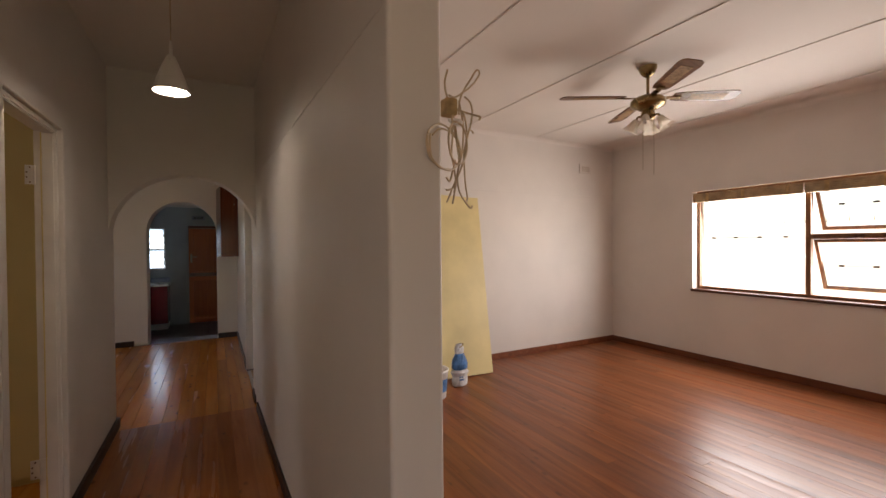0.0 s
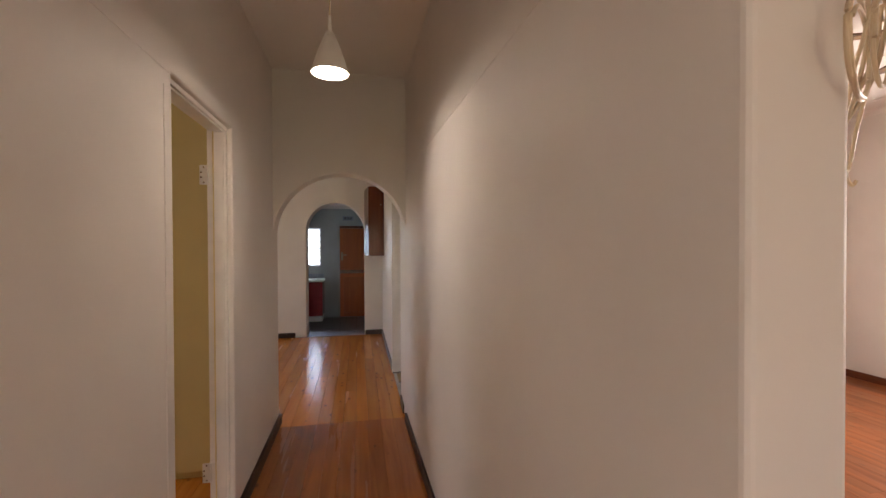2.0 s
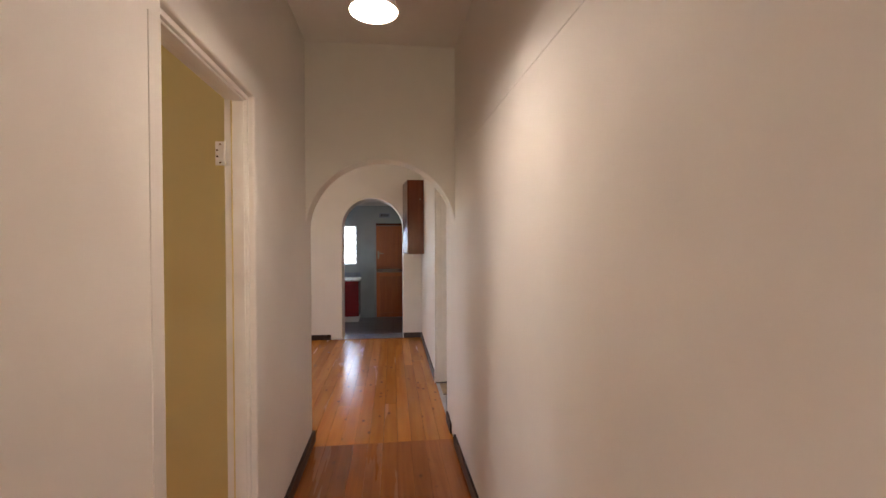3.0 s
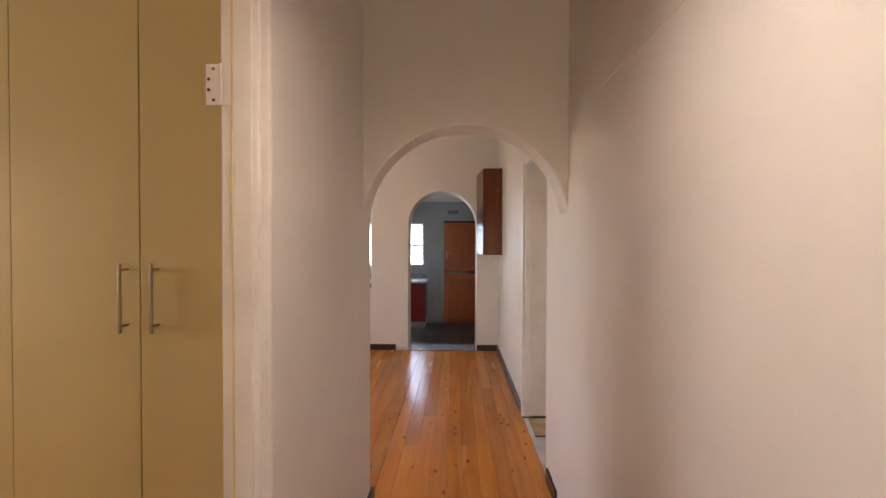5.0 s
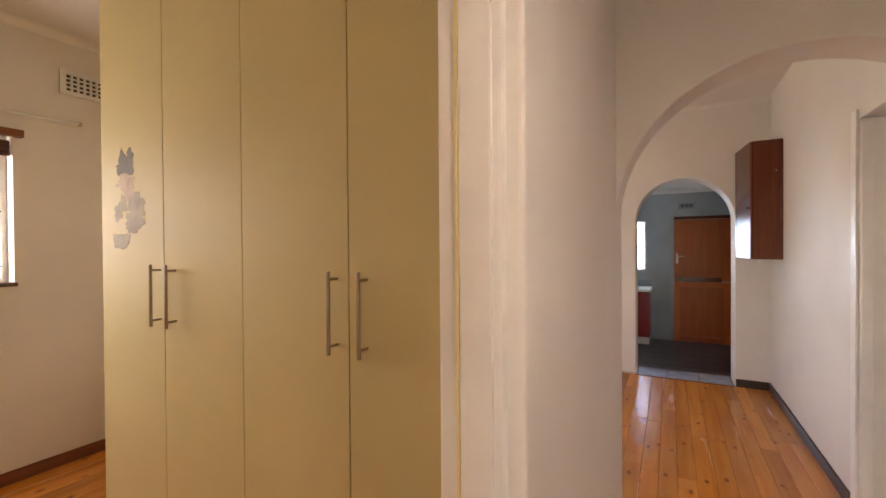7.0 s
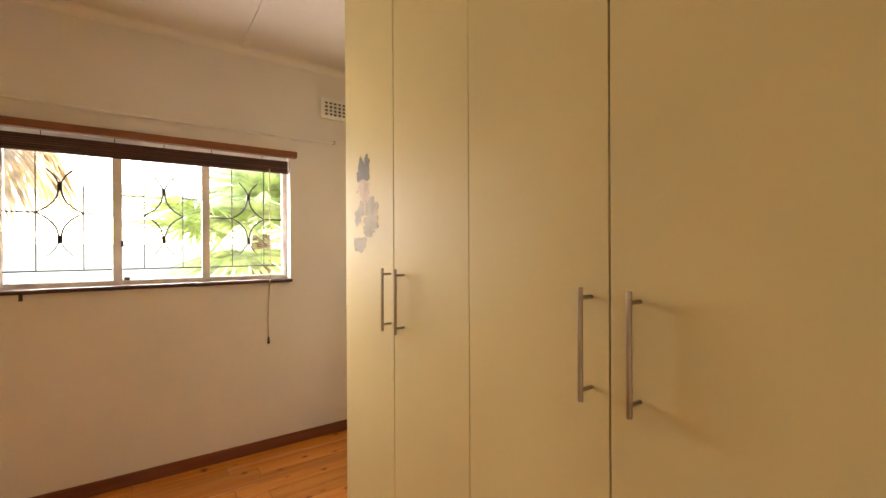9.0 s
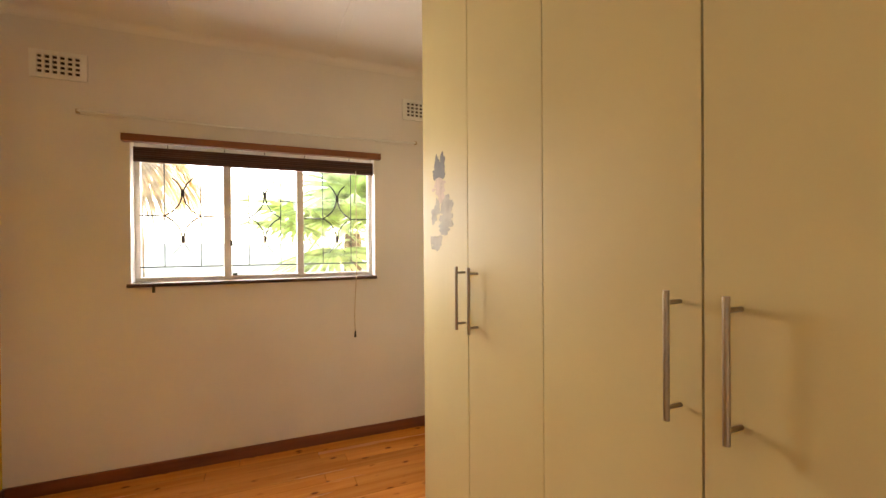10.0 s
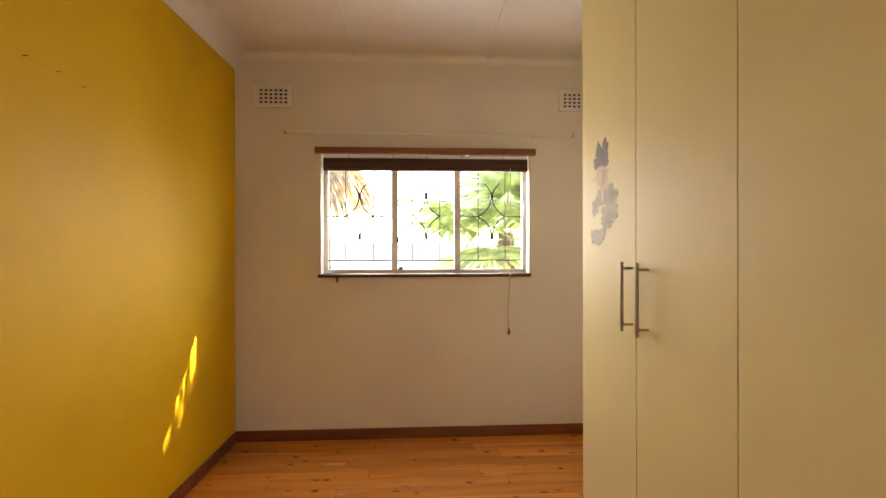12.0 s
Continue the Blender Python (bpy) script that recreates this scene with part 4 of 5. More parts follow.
part("transom", box(XG - 0.03, XG + 0.03, ly0 + 0.035, LM - 0.022, 1.466, 1.518, 0.004), M_WINWOOD, lwin)
p = part("pane", box(XG - 0.004, XG, LM + 0.022, ly1 - 0.035, lz0 + 0.035, lz1 - 0.035), M_GLASS, lwin)
p.visible_shadow = False
part("window_sill", box(X_WIN - 0.024, XG - 0.031, ly0 - 0.015, ly1 + 0.012, lz0 - 0.028, lz0 + 0.002, 0.004), M_SILL, lwin, "dark brown wooden sill")
for za, zb in ((1.519, lz1 - 0.036), (lz0 + 0.036, 1.465)):
    hinge_m = Matrix.Translation((XG + 0.03, 0, zb)) @ Matrix.Rotation(radians(-24), 4, "Y") @ Matrix.Translation((-XG - 0.03, 0, -zb))
    ya, yb = ly0 + 0.04, LM - 0.027
    sash = part("open_sash", box(XG + 0.012, XG + 0.04, ya, ya + 0.03, za, zb, 0.003, None, hinge_m), M_WINWOOD, lwin, "top-hung light pushed open")
    part("sash_rail", box(XG + 0.012, XG + 0.04, yb - 0.03, yb, za, zb, 0.003, None, hinge_m), M_WINWOOD, sash)
    part("sash_rail", box(XG + 0.012, XG + 0.04, ya + 0.03, yb - 0.03, za, za + 0.03, 0.003, None, hinge_m), M_WINWOOD, sash)
    part("sash_rail", box(XG + 0.012, XG + 0.04, ya + 0.03, yb - 0.03, zb - 0.03, zb, 0.003, None, hinge_m), M_WINWOOD, sash)
    p = part("pane", box(XG + 0.022, XG + 0.026, ya + 0.03, yb - 0.03, za + 0.03, zb - 0.03, 0, None, hinge_m), M_GLASS, sash)
    p.visible_shadow = False
    part("stay_arm", rod((XG + 0.02, (ya + yb) / 2, za + 0.02), (XG + 0.17, (ya + yb) / 2, za + 0.05), 0.005, 8), M_BRASS, sash, "metal window stay")
lb = thing("window_blind", X_WIN + 0.06, 2.6, 1.93, "taupe slatted blind bunched at the head of the window", "blind")
for ya, yb in ((LM + 0.004, ly1 - 0.004), (ly0 + 0.004, LM - 0.004)):
    for k in range(6):
        part("slat", box(X_WIN + 0.012 + 0.002 * (k % 2), X_WIN + 0.06 + 0.002 * (k % 2), ya, yb, 1.930 + 0.0178 * k, 1.946 + 0.0178 * k, 0.003), M_THRESH, lb)
    for f in (0.12, 0.5, 0.85):
        y = ya + (yb - ya) * f
        part("ladder_tape", box(X_WIN + 0.008, X_WIN + 0.0115, y - 0.018, y + 0.018, 1.925, 2.036, 0.001), M_BOXFOAM, lb)
lbars = thing("burglar_bars", XG + 0.06, 2.6, 1.45, "slim pale burglar bars with dark knots outside the pane", "burglar bars")
for z, ya, yb, first, count in ((1.495, LM, ly1 + 0.08, 3.745, 4), (1.822, ly0 - 0.08, LM, 2.489, 5), (1.188, ly0 - 0.08, LM, 2.489, 5)):
    part("bar", rod((XG + 0.30, ya, z), (XG + 0.30, yb, z), 0.003, 8), M_WINWHITE, lbars)
    for y in (ya + 0.004, yb - 0.01):
        part("bracket", rod((X_WIN + 0.25, y, z), (XG + 0.302, y, z), 0.004, 8), M_WINWHITE, lbars)
    for k in range(count):
        y = first - 0.258 * k
        part("knot", box(XG + 0.292, XG + 0.308, y - 0.022, y + 0.022, z - 0.011, z + 0.011, 0.004), M_IRON, lbars)

# ---------------------------------------------------------------- cables on the wall end
cable = thing("cable_bundle", 1.25, 1.6, 1.5, "tangled bundle of beige electric cables hanging from the wall end", "cables")
part("junction_stub", box(1.250, 1.284, 1.603, 1.640, 1.79, 1.835, 0.006), M_BOXFOAM, cable, "brown crumbling cable conduit stub")


def coil(cx, cy, cz, wide, high, turns, lean, seed, start=0.0):
    """A loose coil of cable; lean turns its face away from the wall end."""
    rnd = random.Random(seed)
    pts = []
    for i in range(int(turns * 10) + 1):
        a = start + 2 * math.pi * i / 10
        u, v = wide * math.cos(a) * rnd.uniform(0.94, 1.05), high * math.sin(a) * rnd.uniform(0.95, 1.04)
        pts.append((cx + u * math.cos(lean), cy + u * math.sin(lean) - 0.0025 * (i / 10), cz + v))
    return pts


def strand(*points, thick=0.0027):
    hang = [(x + 0.3 * max(0, 1.73 - z), y + 0.5 * max(0, 1.73 - z), z) for x, y, z in points]
    part("cable", tube(hang, thick), M_CABLE, cable)


part("cable", tube(coil(1.240, 1.600, 1.698, 0.080, 0.059, 1.55, 0.48, 1, 1.9), 0.0027), M_CABLE, cable)
part("cable", tube(coil(1.244, 1.602, 1.694, 0.074, 0.053, 1.0, 0.48, 2, 2.6), 0.0027), M_CABLE, cable)
part("cable", tube(coil(1.284, 1.606, 1.716, 0.042, 0.057, 1.3, 0.4, 3, 1.4), 0.0027), M_CABLE, cable)
strand((1.257, 1.610, 1.909), (1.247, 1.607, 1.875), (1.250, 1.607, 1.846), (1.264, 1.612, 1.820), (1.281, 1.617, 1.778), (1.290, 1.62, 1.73))
strand((1.300, 1.625, 1.80), (1.304, 1.627, 1.839), (1.322, 1.630, 1.875), (1.346, 1.635, 1.909), (1.369, 1.640, 1.940), (1.378, 1.640, 1.930), (1.355, 1.635, 1.898), (1.326, 1.630, 1.872), (1.287, 1.620, 1.844), (1.262, 1.612, 1.842))
strand((1.322, 1.630, 1.853), (1.343, 1.635, 1.842), (1.350, 1.635, 1.815), (1.345, 1.635, 1.782), (1.334, 1.630, 1.756), (1.314, 1.625, 1.698))
strand((1.280, 1.615, 1.812), (1.305, 1.625, 1.811), (1.345, 1.630, 1.808), (1.377, 1.635, 1.806), (1.373, 1.635, 1.797))
strand((1.322, 1.630, 1.757), (1.332, 1.630, 1.759), (1.343, 1.630, 1.763), (1.351, 1.630, 1.755), thick=0.002)
strand((1.277, 1.617, 1.82), (1.279, 1.620, 1.778), (1.292, 1.625, 1.727), (1.299, 1.625, 1.673), (1.285, 1.620, 1.625), (1.279, 1.620, 1.594))
strand((1.297, 1.62, 1.835), (1.304, 1.625, 1.821), (1.314, 1.625, 1.768), (1.310, 1.625, 1.705), (1.292, 1.620, 1.649), (1.295, 1.620, 1.602), (1.317, 1.620, 1.569), (1.335, 1.620, 1.553), (1.342, 1.620, 1.560))
strand((1.31, 1.622, 1.81), (1.322, 1.622, 1.77), (1.318, 1.622, 1.70), (1.300, 1.618, 1.655), (1.281, 1.620, 1.620), (1.267, 1.620, 1.593), (1.251, 1.615, 1.566))
strand((1.270, 1.612, 1.80), (1.272, 1.612, 1.74), (1.268, 1.612, 1.69), (1.276, 1.614, 1.66), (1.285, 1.620, 1.620), (1.279, 1.620, 1.589), (1.273, 1.620, 1.564))
strand((1.284, 1.62, 1.68), (1.274, 1.620, 1.647), (1.262, 1.615, 1.623), (1.250, 1.612, 1.632))
strand((1.316, 1.625, 1.70), (1.317, 1.625, 1.667), (1.320, 1.625, 1.620), (1.327, 1.625, 1.581), (1.317, 1.620, 1.569))
strand((1.29, 1.62, 1.63), (1.277, 1.620, 1.608), (1.260, 1.615, 1.600), (1.248, 1.612, 1.599))
part("tie", tube(coil(1.284, 1.617, 1.776, 0.020, 0.006, 1.2, 0.1, 5), 0.004), M_WHITE, cable, "pale tape round the cables")

# ---------------------------------------------------------------- things against the living room wall
leaf = thing("door_leaf", 3.1, 4.7, 0, "yellowed painted door leaf leaning against the wall", "door")
lean = Matrix.Translation((3.441, 4.525, 0.004)) @ Matrix.Rotation(radians(1.8), 4, "Y") @ Matrix.Rotation(radians(-11.0), 4, "X")
part("door_panel", box(-0.76, 0.0, 0.0, 0.04, 0.0, 2.03, 0.003, None, lean), M_BOARD, leaf)
part("hinge", box(-0.0005, 0.003, 0.008, 0.034, 0.20, 0.30, 0.0008, None, lean), M_IRON, leaf, "dark butt hinge on the door edge")
part("hinge", box(-0.0005, 0.003, 0.008, 0.034, 1.74, 1.84, 0.0008, None, lean), M_IRON, leaf, "dark butt hinge on the door edge")

bag = thing("plaster_bag", 2.895, 4.34, 0, "blue and white plastic bag of plaster standing on the floor", "bag")


def sack(cx, cy, z0, z1, r0, r1, seed, squash=0.6):
    rnd = random.Random(seed)
    bm = lathe([(r0 * 0.7, z0), (r0, z0 + 0.015), (r0 * 1.05, z0 + (z1 - z0) * 0.35), (r0 * 0.96, z0 + (z1 - z0) * 0.6), (r1 * 1.2, z0 + (z1 - z0) * 0.85), (r1, z1)], 0, 0, 20)
    for v in bm.verts:
        v.co.y *= squash
        v.co += Vector((rnd.uniform(-0.005, 0.005) + cx, rnd.uniform(-0.005, 0.005) + cy, rnd.uniform(-0.004, 0.004) if v.co.z > z0 + 0.01 else 0))
    return bm


part("lower_bag", sack(2.895, 4.34, 0.0, 0.17, 0.085, 0.083, 1), M_WHITEBAG, bag, "white printed lower half")
part("upper_bag", sack(2.895, 4.34, 0.168, 0.33, 0.084, 0.05, 2), M_BLUEBAG, bag, "blue upper half")
part("bag_neck", sack(2.893, 4.34, 0.325, 0.43, 0.05, 0.028, 3), M_WHITEBAG, bag, "gathered white neck")
part("printed_bar", box(2.86, 2.91, 4.277, 4.2825, 0.07, 0.085, 0.001), M_BLUEBAG, bag)
part("printed_bar", box(2.86, 2.90, 4.277, 4.2825, 0.10, 0.11, 0.001), M_BLUEBAG, bag)
part("neck_tie", tube([(2.88, 4.31, 0.40), (2.915, 4.32, 0.41), (2.93, 4.33, 0.43), (2.94, 4.335, 0.42)], 0.006), M_BOXFOAM, bag)
bucket = thing("bucket", 2.52, 4.18, 0, "white plastic bucket with a blue printed band", "bucket")
part("pail", lathe([(0.0, 0.003), (0.11, 0.003), (0.115, 0.01), (0.132, 0.25), (0.14, 0.255), (0.14, 0.27), (0.13, 0.27), (0.128, 0.25), (0.108, 0.02), (0.0, 0.018)], 2.52, 4.18, 36), M_WHITE, bucket, smooth=True)
part("printed_band", lathe([(0.1195, 0.07), (0.1295, 0.19)], 2.52, 4.18, 36), M_BLUEBAG, bucket, "blue printed band", smooth=True)

# ---------------------------------------------------------------- dining room wall cabinet
cab = thing("wall_cabinet", 0.915, 7.9, 1.29, "glossy dark red-brown wooden cabinet hung in the corner", "cabinet")
body = box(0.815, XR - 0.002, 7.64, Y_FAR - 0.003, 1.29, 2.33, 0.003)
for v in body.verts:
    if v.co.x < 0.9:
        v.co.x -= 0.10 * (v.co.y - 7.64)
part("body", body, M_CABWOOD, cab)
face = box(0.797, 0.813, 7.642, Y_FAR - 0.006, 1.292, 2.328, 0.003)
for v in face.verts:
    v.co.x -= 0.10 * (v.co.y - 7.64)
part("door", face, M_CABWOOD, cab)
part("knob", rod((0.793, 7.72, 1.75), (0.772, 7.72, 1.75), 0.009, 14), M_IRON, cab, "small dark knob")
part("hook", box(0.86, 0.885, 7.70, 7.72, 1.25, 1.29, 0.003), M_WHITE, cab, "small white tab under the cabinet")
part("fixing_screw", rod((0.98, 7.641, 2.06), (0.98, 7.637, 2.06), 0.006, 10), M_STEEL, cab)

# a broken lump of plaster where the skirting has come away
rub = thing("plaster_lump", -0.23, Y_FAR - 0.014, 0, "pale broken plaster lump where the skirting is missing", "plaster")
rnd_ = random.Random(9)
for k in range(5):
    bm = bmesh.new()
    bmesh.ops.create_icosphere(bm, subdivisions=2, radius=0.018)
    for v in bm.verts:
        v.co = Vector((v.co.x * 1.6 - 0.29 + 0.028 * k, v.co.y * 0.6 + Y_FAR - 0.008, max(0.001, v.co.z * 1.1 + 0.016 + 0.006 * (k % 2)))) + Vector((rnd_.uniform(-0.003, 0.003), rnd_.uniform(-0.002, 0.0), rnd_.uniform(0, 0.003)))
    part("chunk", bm, M_PLASTER_OUT, rub)

# ---------------------------------------------------------------- kitchen
kdoor = thing("stable_door", 0.62, Y_KEND - 0.03, Z_KIT, "closed orange-brown wooden stable door in two halves", "door")
dx0, dx1 = 0.232, 1.03
for nm, za, zb in (("lower_leaf", Z_KIT + 0.006, 0.80), ("upper_leaf", 0.815, 1.83)):
    lf = part(nm, box(dx0 + 0.07, dx1 - 0.07, Y_KEND - 0.022, Y_KEND - 0.004, za + 0.07, zb - 0.07, 0.002), M_DOORWOOD, kdoor)
    for xa, xb in ((dx0, dx0 + 0.085), (dx1 - 0.085, dx1)):
        part("stile", box(xa, xb, Y_KEND - 0.038, Y_KEND - 0.003, za, zb, 0.003), M_DOORWOOD, lf)
    for ra, rb in ((za, za + 0.09), (zb - 0.09, zb)):
        part("rail", box(dx0 + 0.085, dx1 - 0.085, Y_KEND - 0.038, Y_KEND - 0.003, ra, rb, 0.003), M_DOORWOOD, lf)
    for k in range(1, 5):
        x = dx0 + 0.085 + (dx1 - dx0 - 0.17) * k / 5
        part("tongue_groove_bead", box(x - 0.003, x + 0.003, Y_KEND - 0.0245, Y_KEND - 0.021, za + 0.09, zb - 0.09, 0.001), M_DOORWOOD, lf)
part("weather_ledge", box(dx0 + 0.01, dx1 - 0.13, Y_KEND - 0.07, Y_KEND - 0.038, 0.805, 0.875, 0.005), M_CABWOOD, kdoor, "dark ledge between the leaves")
hp = part("lock_plate", box(dx0 + 0.03, dx0 + 0.065, Y_KEND - 0.043, Y_KEND - 0.038, 1.10, 1.28, 0.002), M_STEEL, kdoor, "steel lock plate")
part("lever", rod((dx0 + 0.05, Y_KEND - 0.075, 1.22), (dx0 + 0.16, Y_KEND - 0.075, 1.22), 0.008, 10), M_STEEL, hp)
part("spindle", rod((dx0 + 0.05, Y_KEND - 0.078, 1.22), (dx0 + 0.05, Y_KEND - 0.043, 1.22), 0.008, 10), M_STEEL, hp)
for xa, xb in ((dx0 - 0.05, dx0 - 0.002), (dx1 + 0.002, dx1 + 0.05)):
    part("door_post", box(xa, xb, Y_KEND - 0.03, Y_KEND - 0.001, Z_KIT, 1.885, 0.003), M_KITCHEN, kdoor, "grey painted door post")
part("door_head", box(dx0 - 0.002, dx1 + 0.002, Y_KEND - 0.03, Y_KEND - 0.001, 1.835, 1.885, 0.003), M_CABWOOD, kdoor)

unit = thing("base_cabinet", -0.5, 10.9, Z_KIT, "glossy red kitchen base cabinet with a white plinth", "cabinet")
ux1, uy = -0.115, 10.62
part("body", box(-1.9, ux1, uy + 0.02, Y_KEND - 0.004, -0.08, 0.66, 0.003), M_RED, unit)
part("door", box(-0.70, ux1 - 0.004, uy, uy + 0.018, -0.075, 0.655, 0.003), M_RED, unit)
part("door", box(-1.896, -1.304, uy, uy + 0.018, -0.075, 0.655, 0.003), M_RED, unit)
part("door", box(-1.296, -0.704, uy, uy + 0.018, -0.075, 0.655, 0.003), M_RED, unit)
part("plinth", box(-1.9, ux1 - 0.01, uy + 0.06, Y_KEND - 0.01, Z_KIT - 0.0, -0.08), M_WHITE, unit, "white plinth")
top_ = thing("worktop", -0.6, 10.9, 0.66, "pale speckled kitchen worktop on the red cabinet", "worktop")
part("slab", box(-2.38, ux1 + 0.02, uy - 0.03, Y_KEND - 0.003, 0.662, 0.70, 0.005), M_COUNTER, top_)
part("upstand", box(-2.38, ux1 + 0.0, Y_KEND - 0.022, Y_KEND - 0.003, 0.702, 0.80, 0.003), M_TILE_STEP, top_, "blue-grey tiled upstand")
kw = thing("window_3", -0.7, Y_KEND + 0.1, 0.98, "white kitchen window with horizontal bars", "window", kind="structure")
for xa, xb in ((-1.72, -1.685), (-1.2, -1.165), (-0.715, -0.68), (-0.225, -0.19)):
    part("window_frame", box(xa, xb, Y_KEND + 0.08, Y_KEND + 0.12, 0.975, 1.835, 0.004), M_WINWHITE, kw)
for za, zb in ((0.975, 1.0), (1.365, 1.40), (1.81, 1.835)):
    part("window_frame", box(-1.685, -1.2, Y_KEND + 0.08, Y_KEND + 0.12, za, zb, 0.004), M_WINWHITE, kw)
    part("window_frame", box(-1.165, -0.715, Y_KEND + 0.08, Y_KEND + 0.12, za, zb, 0.004), M_WINWHITE, kw)
    part("window_frame", box(-0.68, -0.225, Y_KEND + 0.08, Y_KEND + 0.12, za, zb, 0.004), M_WINWHITE, kw)
for z in (1.10, 1.22, 1.31, 1.52, 1.66):
    part("bar", rod((-1.71, Y_KEND + 0.06, z), (-0.195, Y_KEND + 0.06, z), 0.007, 8), M_KITCHEN, kw)
for xa, xb in ((-1.685, -1.2), (-1.165, -0.715), (-0.68, -0.225)):
    part("pane", box(xa, xb, Y_KEND + 0.098, Y_KEND + 0.101, 1.0, 1.81), M_SUN_DIFFUSER, kw)
kvent = air_vent("air_vent", (0.42, Y_KEND, 2.01), (0, -1), 0.24, 0.10, 3, 2, "grey painted air vent above the kitchen door")
for piece in kvent.children:
    if piece.name.startswith("grille"):
        piece.data.materials[0] = M_TILE_STEP

# ---------------------------------------------------------------- side room window seen through the deep doorway
sw = thing("window_4", 2.3, Y_KIT + 0.1, 0.9, "white side room window with slatted blind", "window", kind="structure")
for k in range(30):
    part("slat", box(1.52, 3.08, Y_KIT + 0.05, Y_KIT + 0.075, 0.92 + 0.039 * k, 0.927 + 0.039 * k), M_WHITE, sw)

# ---------------------------------------------------------------- garden
bound = thing("garden_wall", 10.5, 3, -0.35, "pale plastered garden wall with spikes on top", "garden wall")
part("wall_body", box(10.4, 10.6, -10, 16, -0.35, 1.78, 0.01), M_PLASTER_OUT, bound)
for k in range(30):
    y = -2 + 0.32 * k
    part("spike", rod((10.5, y, 1.77), (10.5, y + 0.02, 1.93), 0.007, 6, None, 0.001), M_IRON, bound)
bound2 = thing("garden_wall", -11.0, 3, -0.35, "pale plastered garden wall behind the palms", "garden wall")
part("wall_body", box(-11.2, -11.0, -12, 20, -0.35, 1.55, 0.01), M_PLASTER_OUT, bound2)


def fan_leaf(hub, aim, size, mat_, seed, name, parent, droop=0.25, blades=34):
    """A fan palm leaf: a stalk and a wheel of narrow folded blades that droop at their tips."""
    rnd = random.Random(seed)
    hub, aim = Vector(hub), Vector(aim)
    d = aim.normalized()
    base = hub + d * aim.length
    side = d.cross(Vector((0, 0, 1)))
    side = side.normalized() if side.length > 0.1 else Vector((1, 0, 0))
    up = side.cross(d).normalized()
    bm = tube([hub, hub + aim * 0.5 + Vector((0, 0, 0.06)), base], 0.012, 6)
    for i in range(blades):
        a = radians(-135 + 270 * i / (blades - 1)) + rnd.uniform(-0.04, 0.04)
        w = (math.cos(a) * d + math.sin(a) * side).normalized()
        n = w.cross(up).normalized()
        L = size * rnd.uniform(0.82, 1.05) * (0.72 + 0.28 * math.cos(a / 2))
        wid = size * 0.038
        rows = []
        for k, (f, g) in enumerate(((0.0, 0.25), (0.35, 1.0), (0.7, 0.7), (1.0, 0.06))):
            c = base + w * (L * f) + Vector((0, 0, -droop * L * f ** 2.2)) + up * (0.02 * f)
            rows.append((bm.verts.new(c - n * wid * g), bm.verts.new(c + up * wid * 0.35 * g), bm.verts.new(c + n * wid * g)))
        for r0, r1 in zip(rows, rows[1:]):
            bm.faces.new((r0[0], r0[1], r1[1], r1[0]))
            bm.faces.new((r0[1], r0[2], r1[2], r1[1]))
    me = part(name, bm, mat_, parent)
    return me


def palm(x, y, ground, high, leaves, size, seed, label, dry=0):
    rnd = random.Random(seed)
    ob = thing("palm_tree", x, y, ground, label, "palm tree")
    prof = [(0.16 * (1 - 0.25 * k / 14) * (1 + 0.08 * (k % 2)), ground + (high - ground) * k / 14) for k in range(15)]
    part("trunk", lathe(prof, x, y, 18), M_TRUNK, ob)
    for i in range(leaves):
        a = 2.4 * i + rnd.uniform(-0.2, 0.2)
        tilt = rnd.uniform(-0.25, 0.85)
        stalk = rnd.uniform(0.45, 0.8) * size
        fan_leaf((x, y, high - 0.05 * (i % 3)), (stalk * math.cos(a) * math.cos(tilt), stalk * math.sin(a) * math.cos(tilt), stalk * math.sin(tilt)), size * rnd.uniform(0.8, 1.05), M_PALM, seed * 50 + i, "leaf", ob, rnd.uniform(0.15, 0.45))
    for i in range(dry):
        a = 2.1 * i + rnd.uniform(-0.3, 0.3)
        fan_leaf((x, y, high - 0.15), (0.45 * math.cos(a), 0.45 * math.sin(a), -0.45), size * 0.9, M_PALM_DRY, seed * 80 + i, "dry_leaf", ob, 0.8)
    return ob


palm(-6.7, 4.6, -0.35, 1.65, 15, 1.25, 1, "low green fan palm in the garden")
palm(-6.8, 1.75, -0.35, 3.35, 12, 0.9, 2, "palm with a skirt of dry hanging leaves", dry=12)
# this tall palm is added out of view to break up the bedroom sun
palm(-6.5, 6.51, -0.35, 4.7, 20, 1.2, 3, "unseen tall fan palm added to shade the bedroom window", dry=6)

# ---------------------------------------------------------------- floorboards and tiles, piece by piece
def piece_mesh(name, sx, sy, sz, chamfer, mat_):
    """A block with its top at z = 0 and a chamfered upper edge."""
    x, y, c = sx / 2, sy / 2, chamfer
    v = [(-x, -y, -sz), (x, -y, -sz), (x, y, -sz), (-x, y, -sz), (-x, -y, -c), (x, -y, -c), (x, y, -c), (-x, y, -c),
         (-x + c, -y + c, 0), (x - c, -y + c, 0), (x - c, y - c, 0), (-x + c, y - c, 0)]
    f = [(8, 9, 10, 11)]
    for i in range(4):
        k = (i + 1) % 4
        f += [(i, k, 4 + k, 4 + i), (4 + i, 4 + k, 8 + k, 8 + i)]
    me = bpy.data.meshes.new(name)
    me.from_pydata(v, [], f)
    me.materials.append(mat_)
    return me


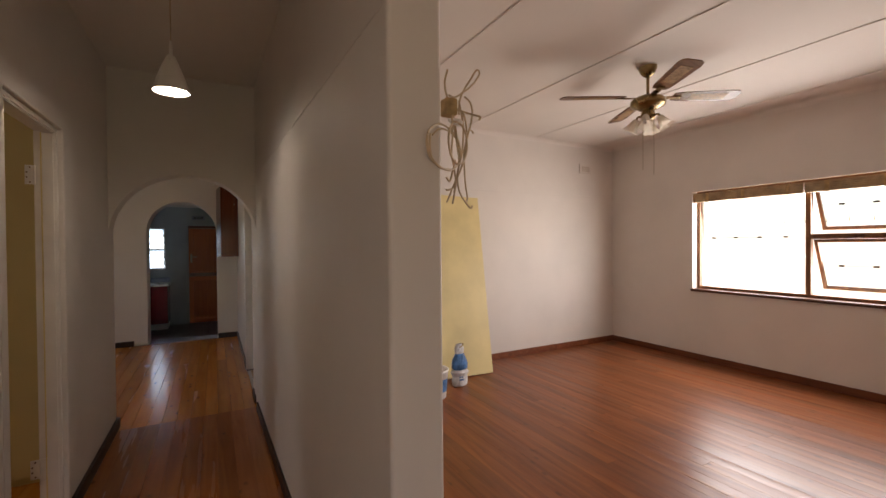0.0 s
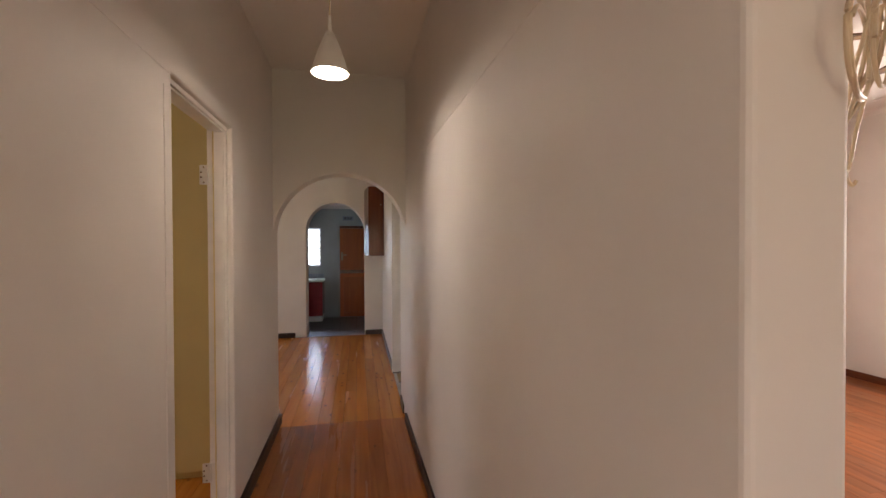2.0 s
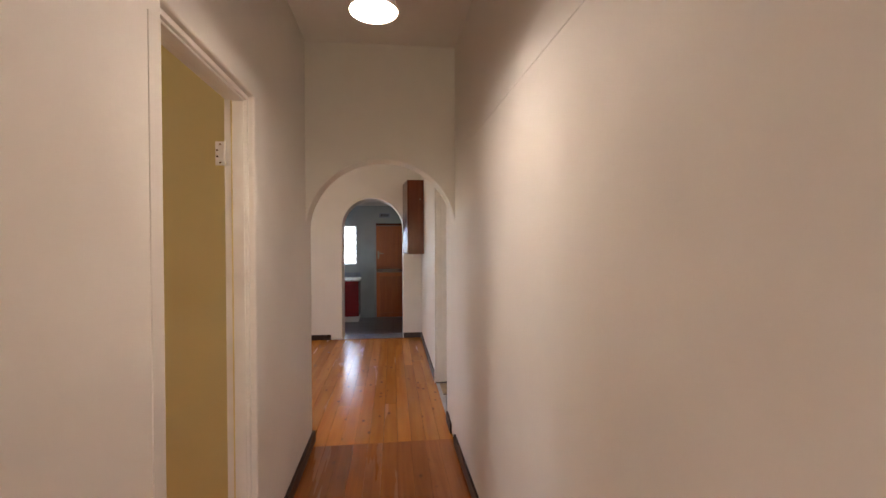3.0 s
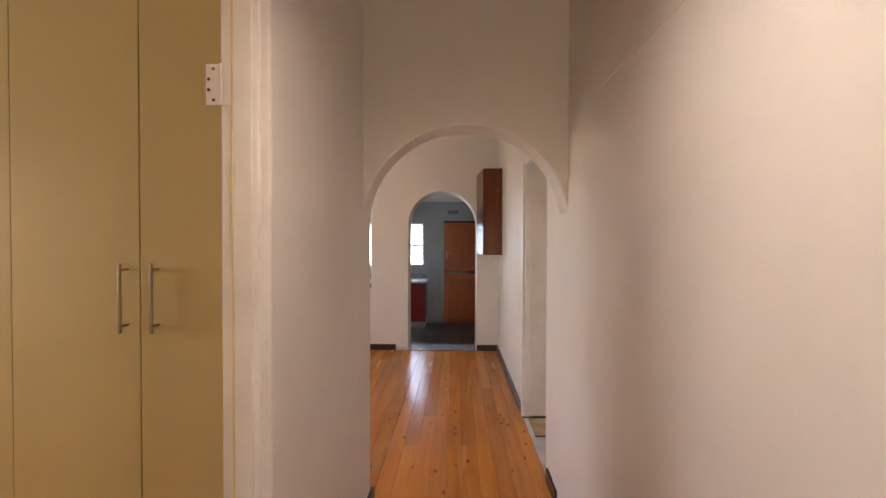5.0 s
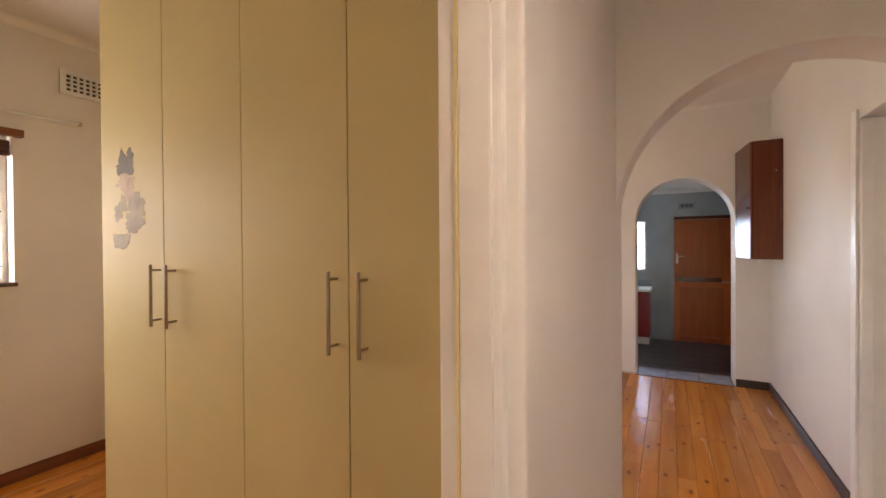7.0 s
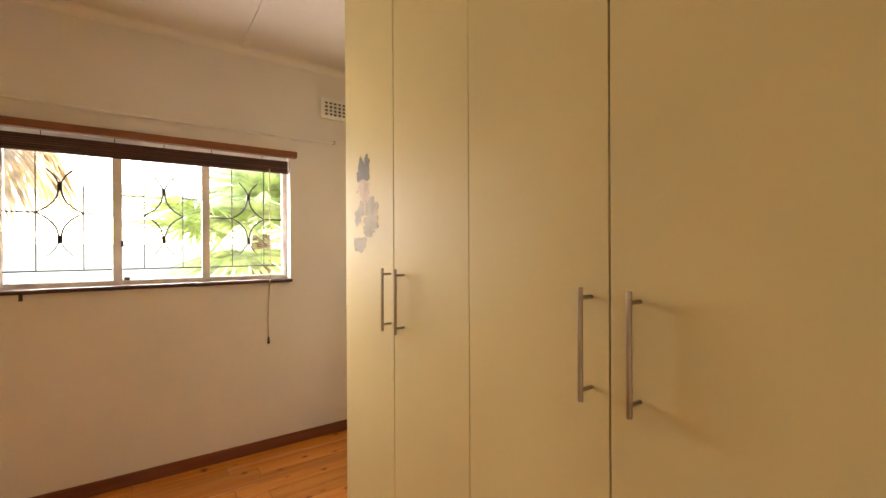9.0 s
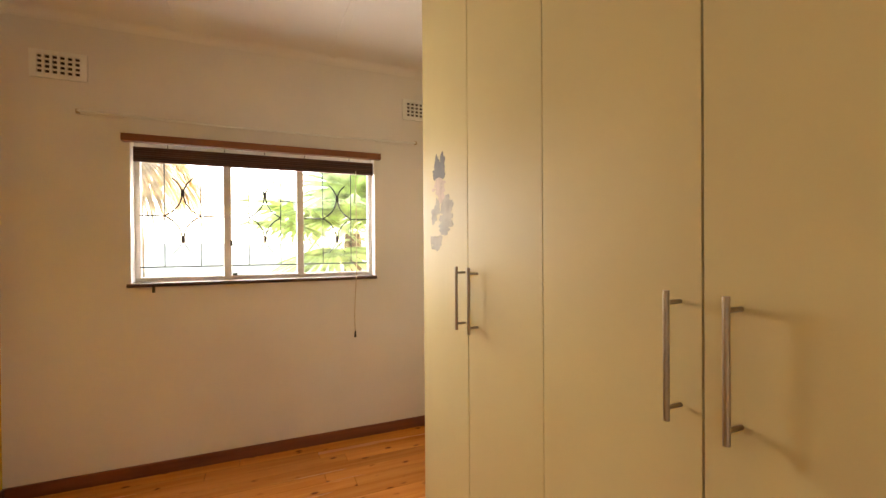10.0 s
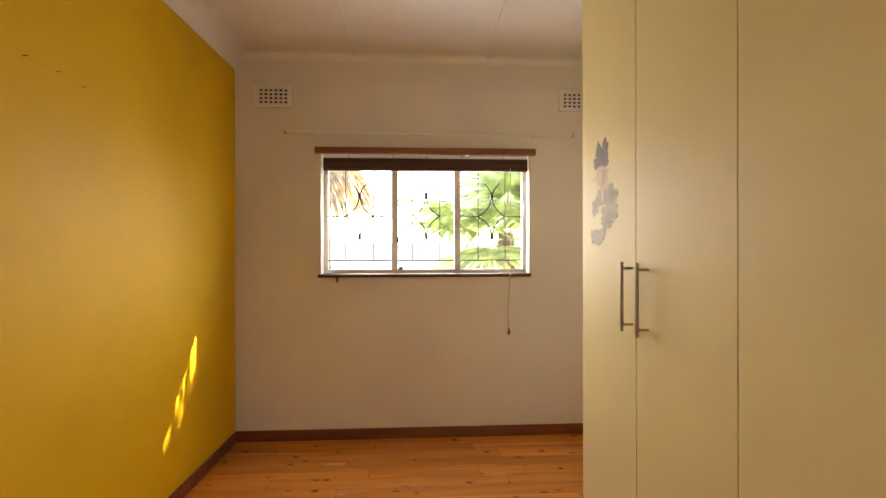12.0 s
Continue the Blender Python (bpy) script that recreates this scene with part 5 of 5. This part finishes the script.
def lay_boards(floor, x0, x1, y0, y1, wide, mat_, seed, joints=1, gap=0.0018):
    """Boards along y, each an object of its own under its floor."""
    rnd = random.Random(seed)
    n = max(1, round((x1 - x0) / wide))
    w = (x1 - x0) / n
    base = origin(floor)
    made = {}
    for i in range(n):
        cuts = [y0]
        if joints and y1 - y0 > 2:
            cuts += sorted(y0 + (y1 - y0) * f for f in rnd.choice(((0.22, 0.71), (0.31,), (0.44, 0.86), (0.57,), (0.16, 0.68), (0.79,), (0.37, 0.62))))
        cuts.append(y1)
        for a, b in zip(cuts, cuts[1:]):
            key = round(b - a, 3)
            if key not in made:
                made[key] = piece_mesh("floorboard", w - gap, key - gap, 0.012, gap / 2, mat_)
            ob = new("floorboard", made[key])
            ob.parent = floor
            ob.location = Vector((x0 + w * (i + 0.5), (a + b) / 2, rnd.uniform(-0.0006, 0.0))) - base


def floor_thing(name, x, y, label):
    return thing(name, x, y, 0, label, "floor", kind="structure")


fl = floor_thing("floor_living", 3.4, 1.7, "reddish-brown varnished wooden living room floorboards")
lay_boards(fl, 1.12, X_WIN - 0.002, Y_REAR, Y_BACK - 0.002, 0.102, M_RED_FLOOR, 3, gap=0.0007)
fl = floor_thing("floor_hall", 0.5, 2, "reddish-brown varnished wooden hall floorboards")
lay_boards(fl, XL - 0.0, 1.12, Y_REAR, Y_ARCH0 + 0.1, 0.102, M_HALL_FLOOR, 4, gap=0.0009)
lay_boards(fl, XH, XL, DOOR[0], DOOR[1], 0.1, M_PINE_FLOOR, 8, joints=0)
fl = floor_thing("floor_dining", 0.0, 6.5, "glossy orange knotty pine floorboards")
lay_boards(fl, X_DIN + 0.0, XL - 0.001, Y_BN + 0.121, Y_FAR - 0.002, 0.115, M_PINE_FLOOR, 5)
lay_boards(fl, XL, XR, Y_ARCH0 + 0.1, Y_FAR - 0.002, 0.107, M_PINE_FLOOR, 6)
fl = floor_thing("floor_bedroom", -2.0, 3.5, "orange knotty pine bedroom floorboards")
lay_boards(fl, X_BED, XH, Y_YEL, Y_BN, 0.108, M_PINE_FLOOR, 7)

# kitchen tiles and the tiled step
tiles = floor_thing("floor_kitchen", 0, 9.7, "dark slate tiles on the sunken kitchen floor")
tiles.location.z = Z_KIT
tm = piece_mesh("floor_tile", 0.326, 0.326, 0.008, 0.002, M_TILE)
for i in range(12):
    for k in range(8):
        ob = new("floor_tile", tm)
        ob.parent = tiles
        ob.location = Vector((-2.23 + 0.333 * i, Y_KIT + 0.17 + 0.333 * k, Z_KIT)) - origin(tiles)
step = floor_thing("floor_step", 0.291, 8.345, "blue-grey glazed tiles on the kitchen step")
sm = piece_mesh("step_tile", 0.29, 0.32, 0.012, 0.003, M_TILE_STEP)
for i in range(3):
    ob = new("step_tile", sm)
    ob.parent = step
    ob.location = (-0.295 + 0.295 * i, 0.0, 0.0)
setting("trim_step_edge", box(-0.155, 0.74, Y_FAR - 0.03, Y_FAR + 0.004, -0.02, 0.006, 0.004), M_SKIRT, "red-brown wooden strip before the kitchen step", "threshold")
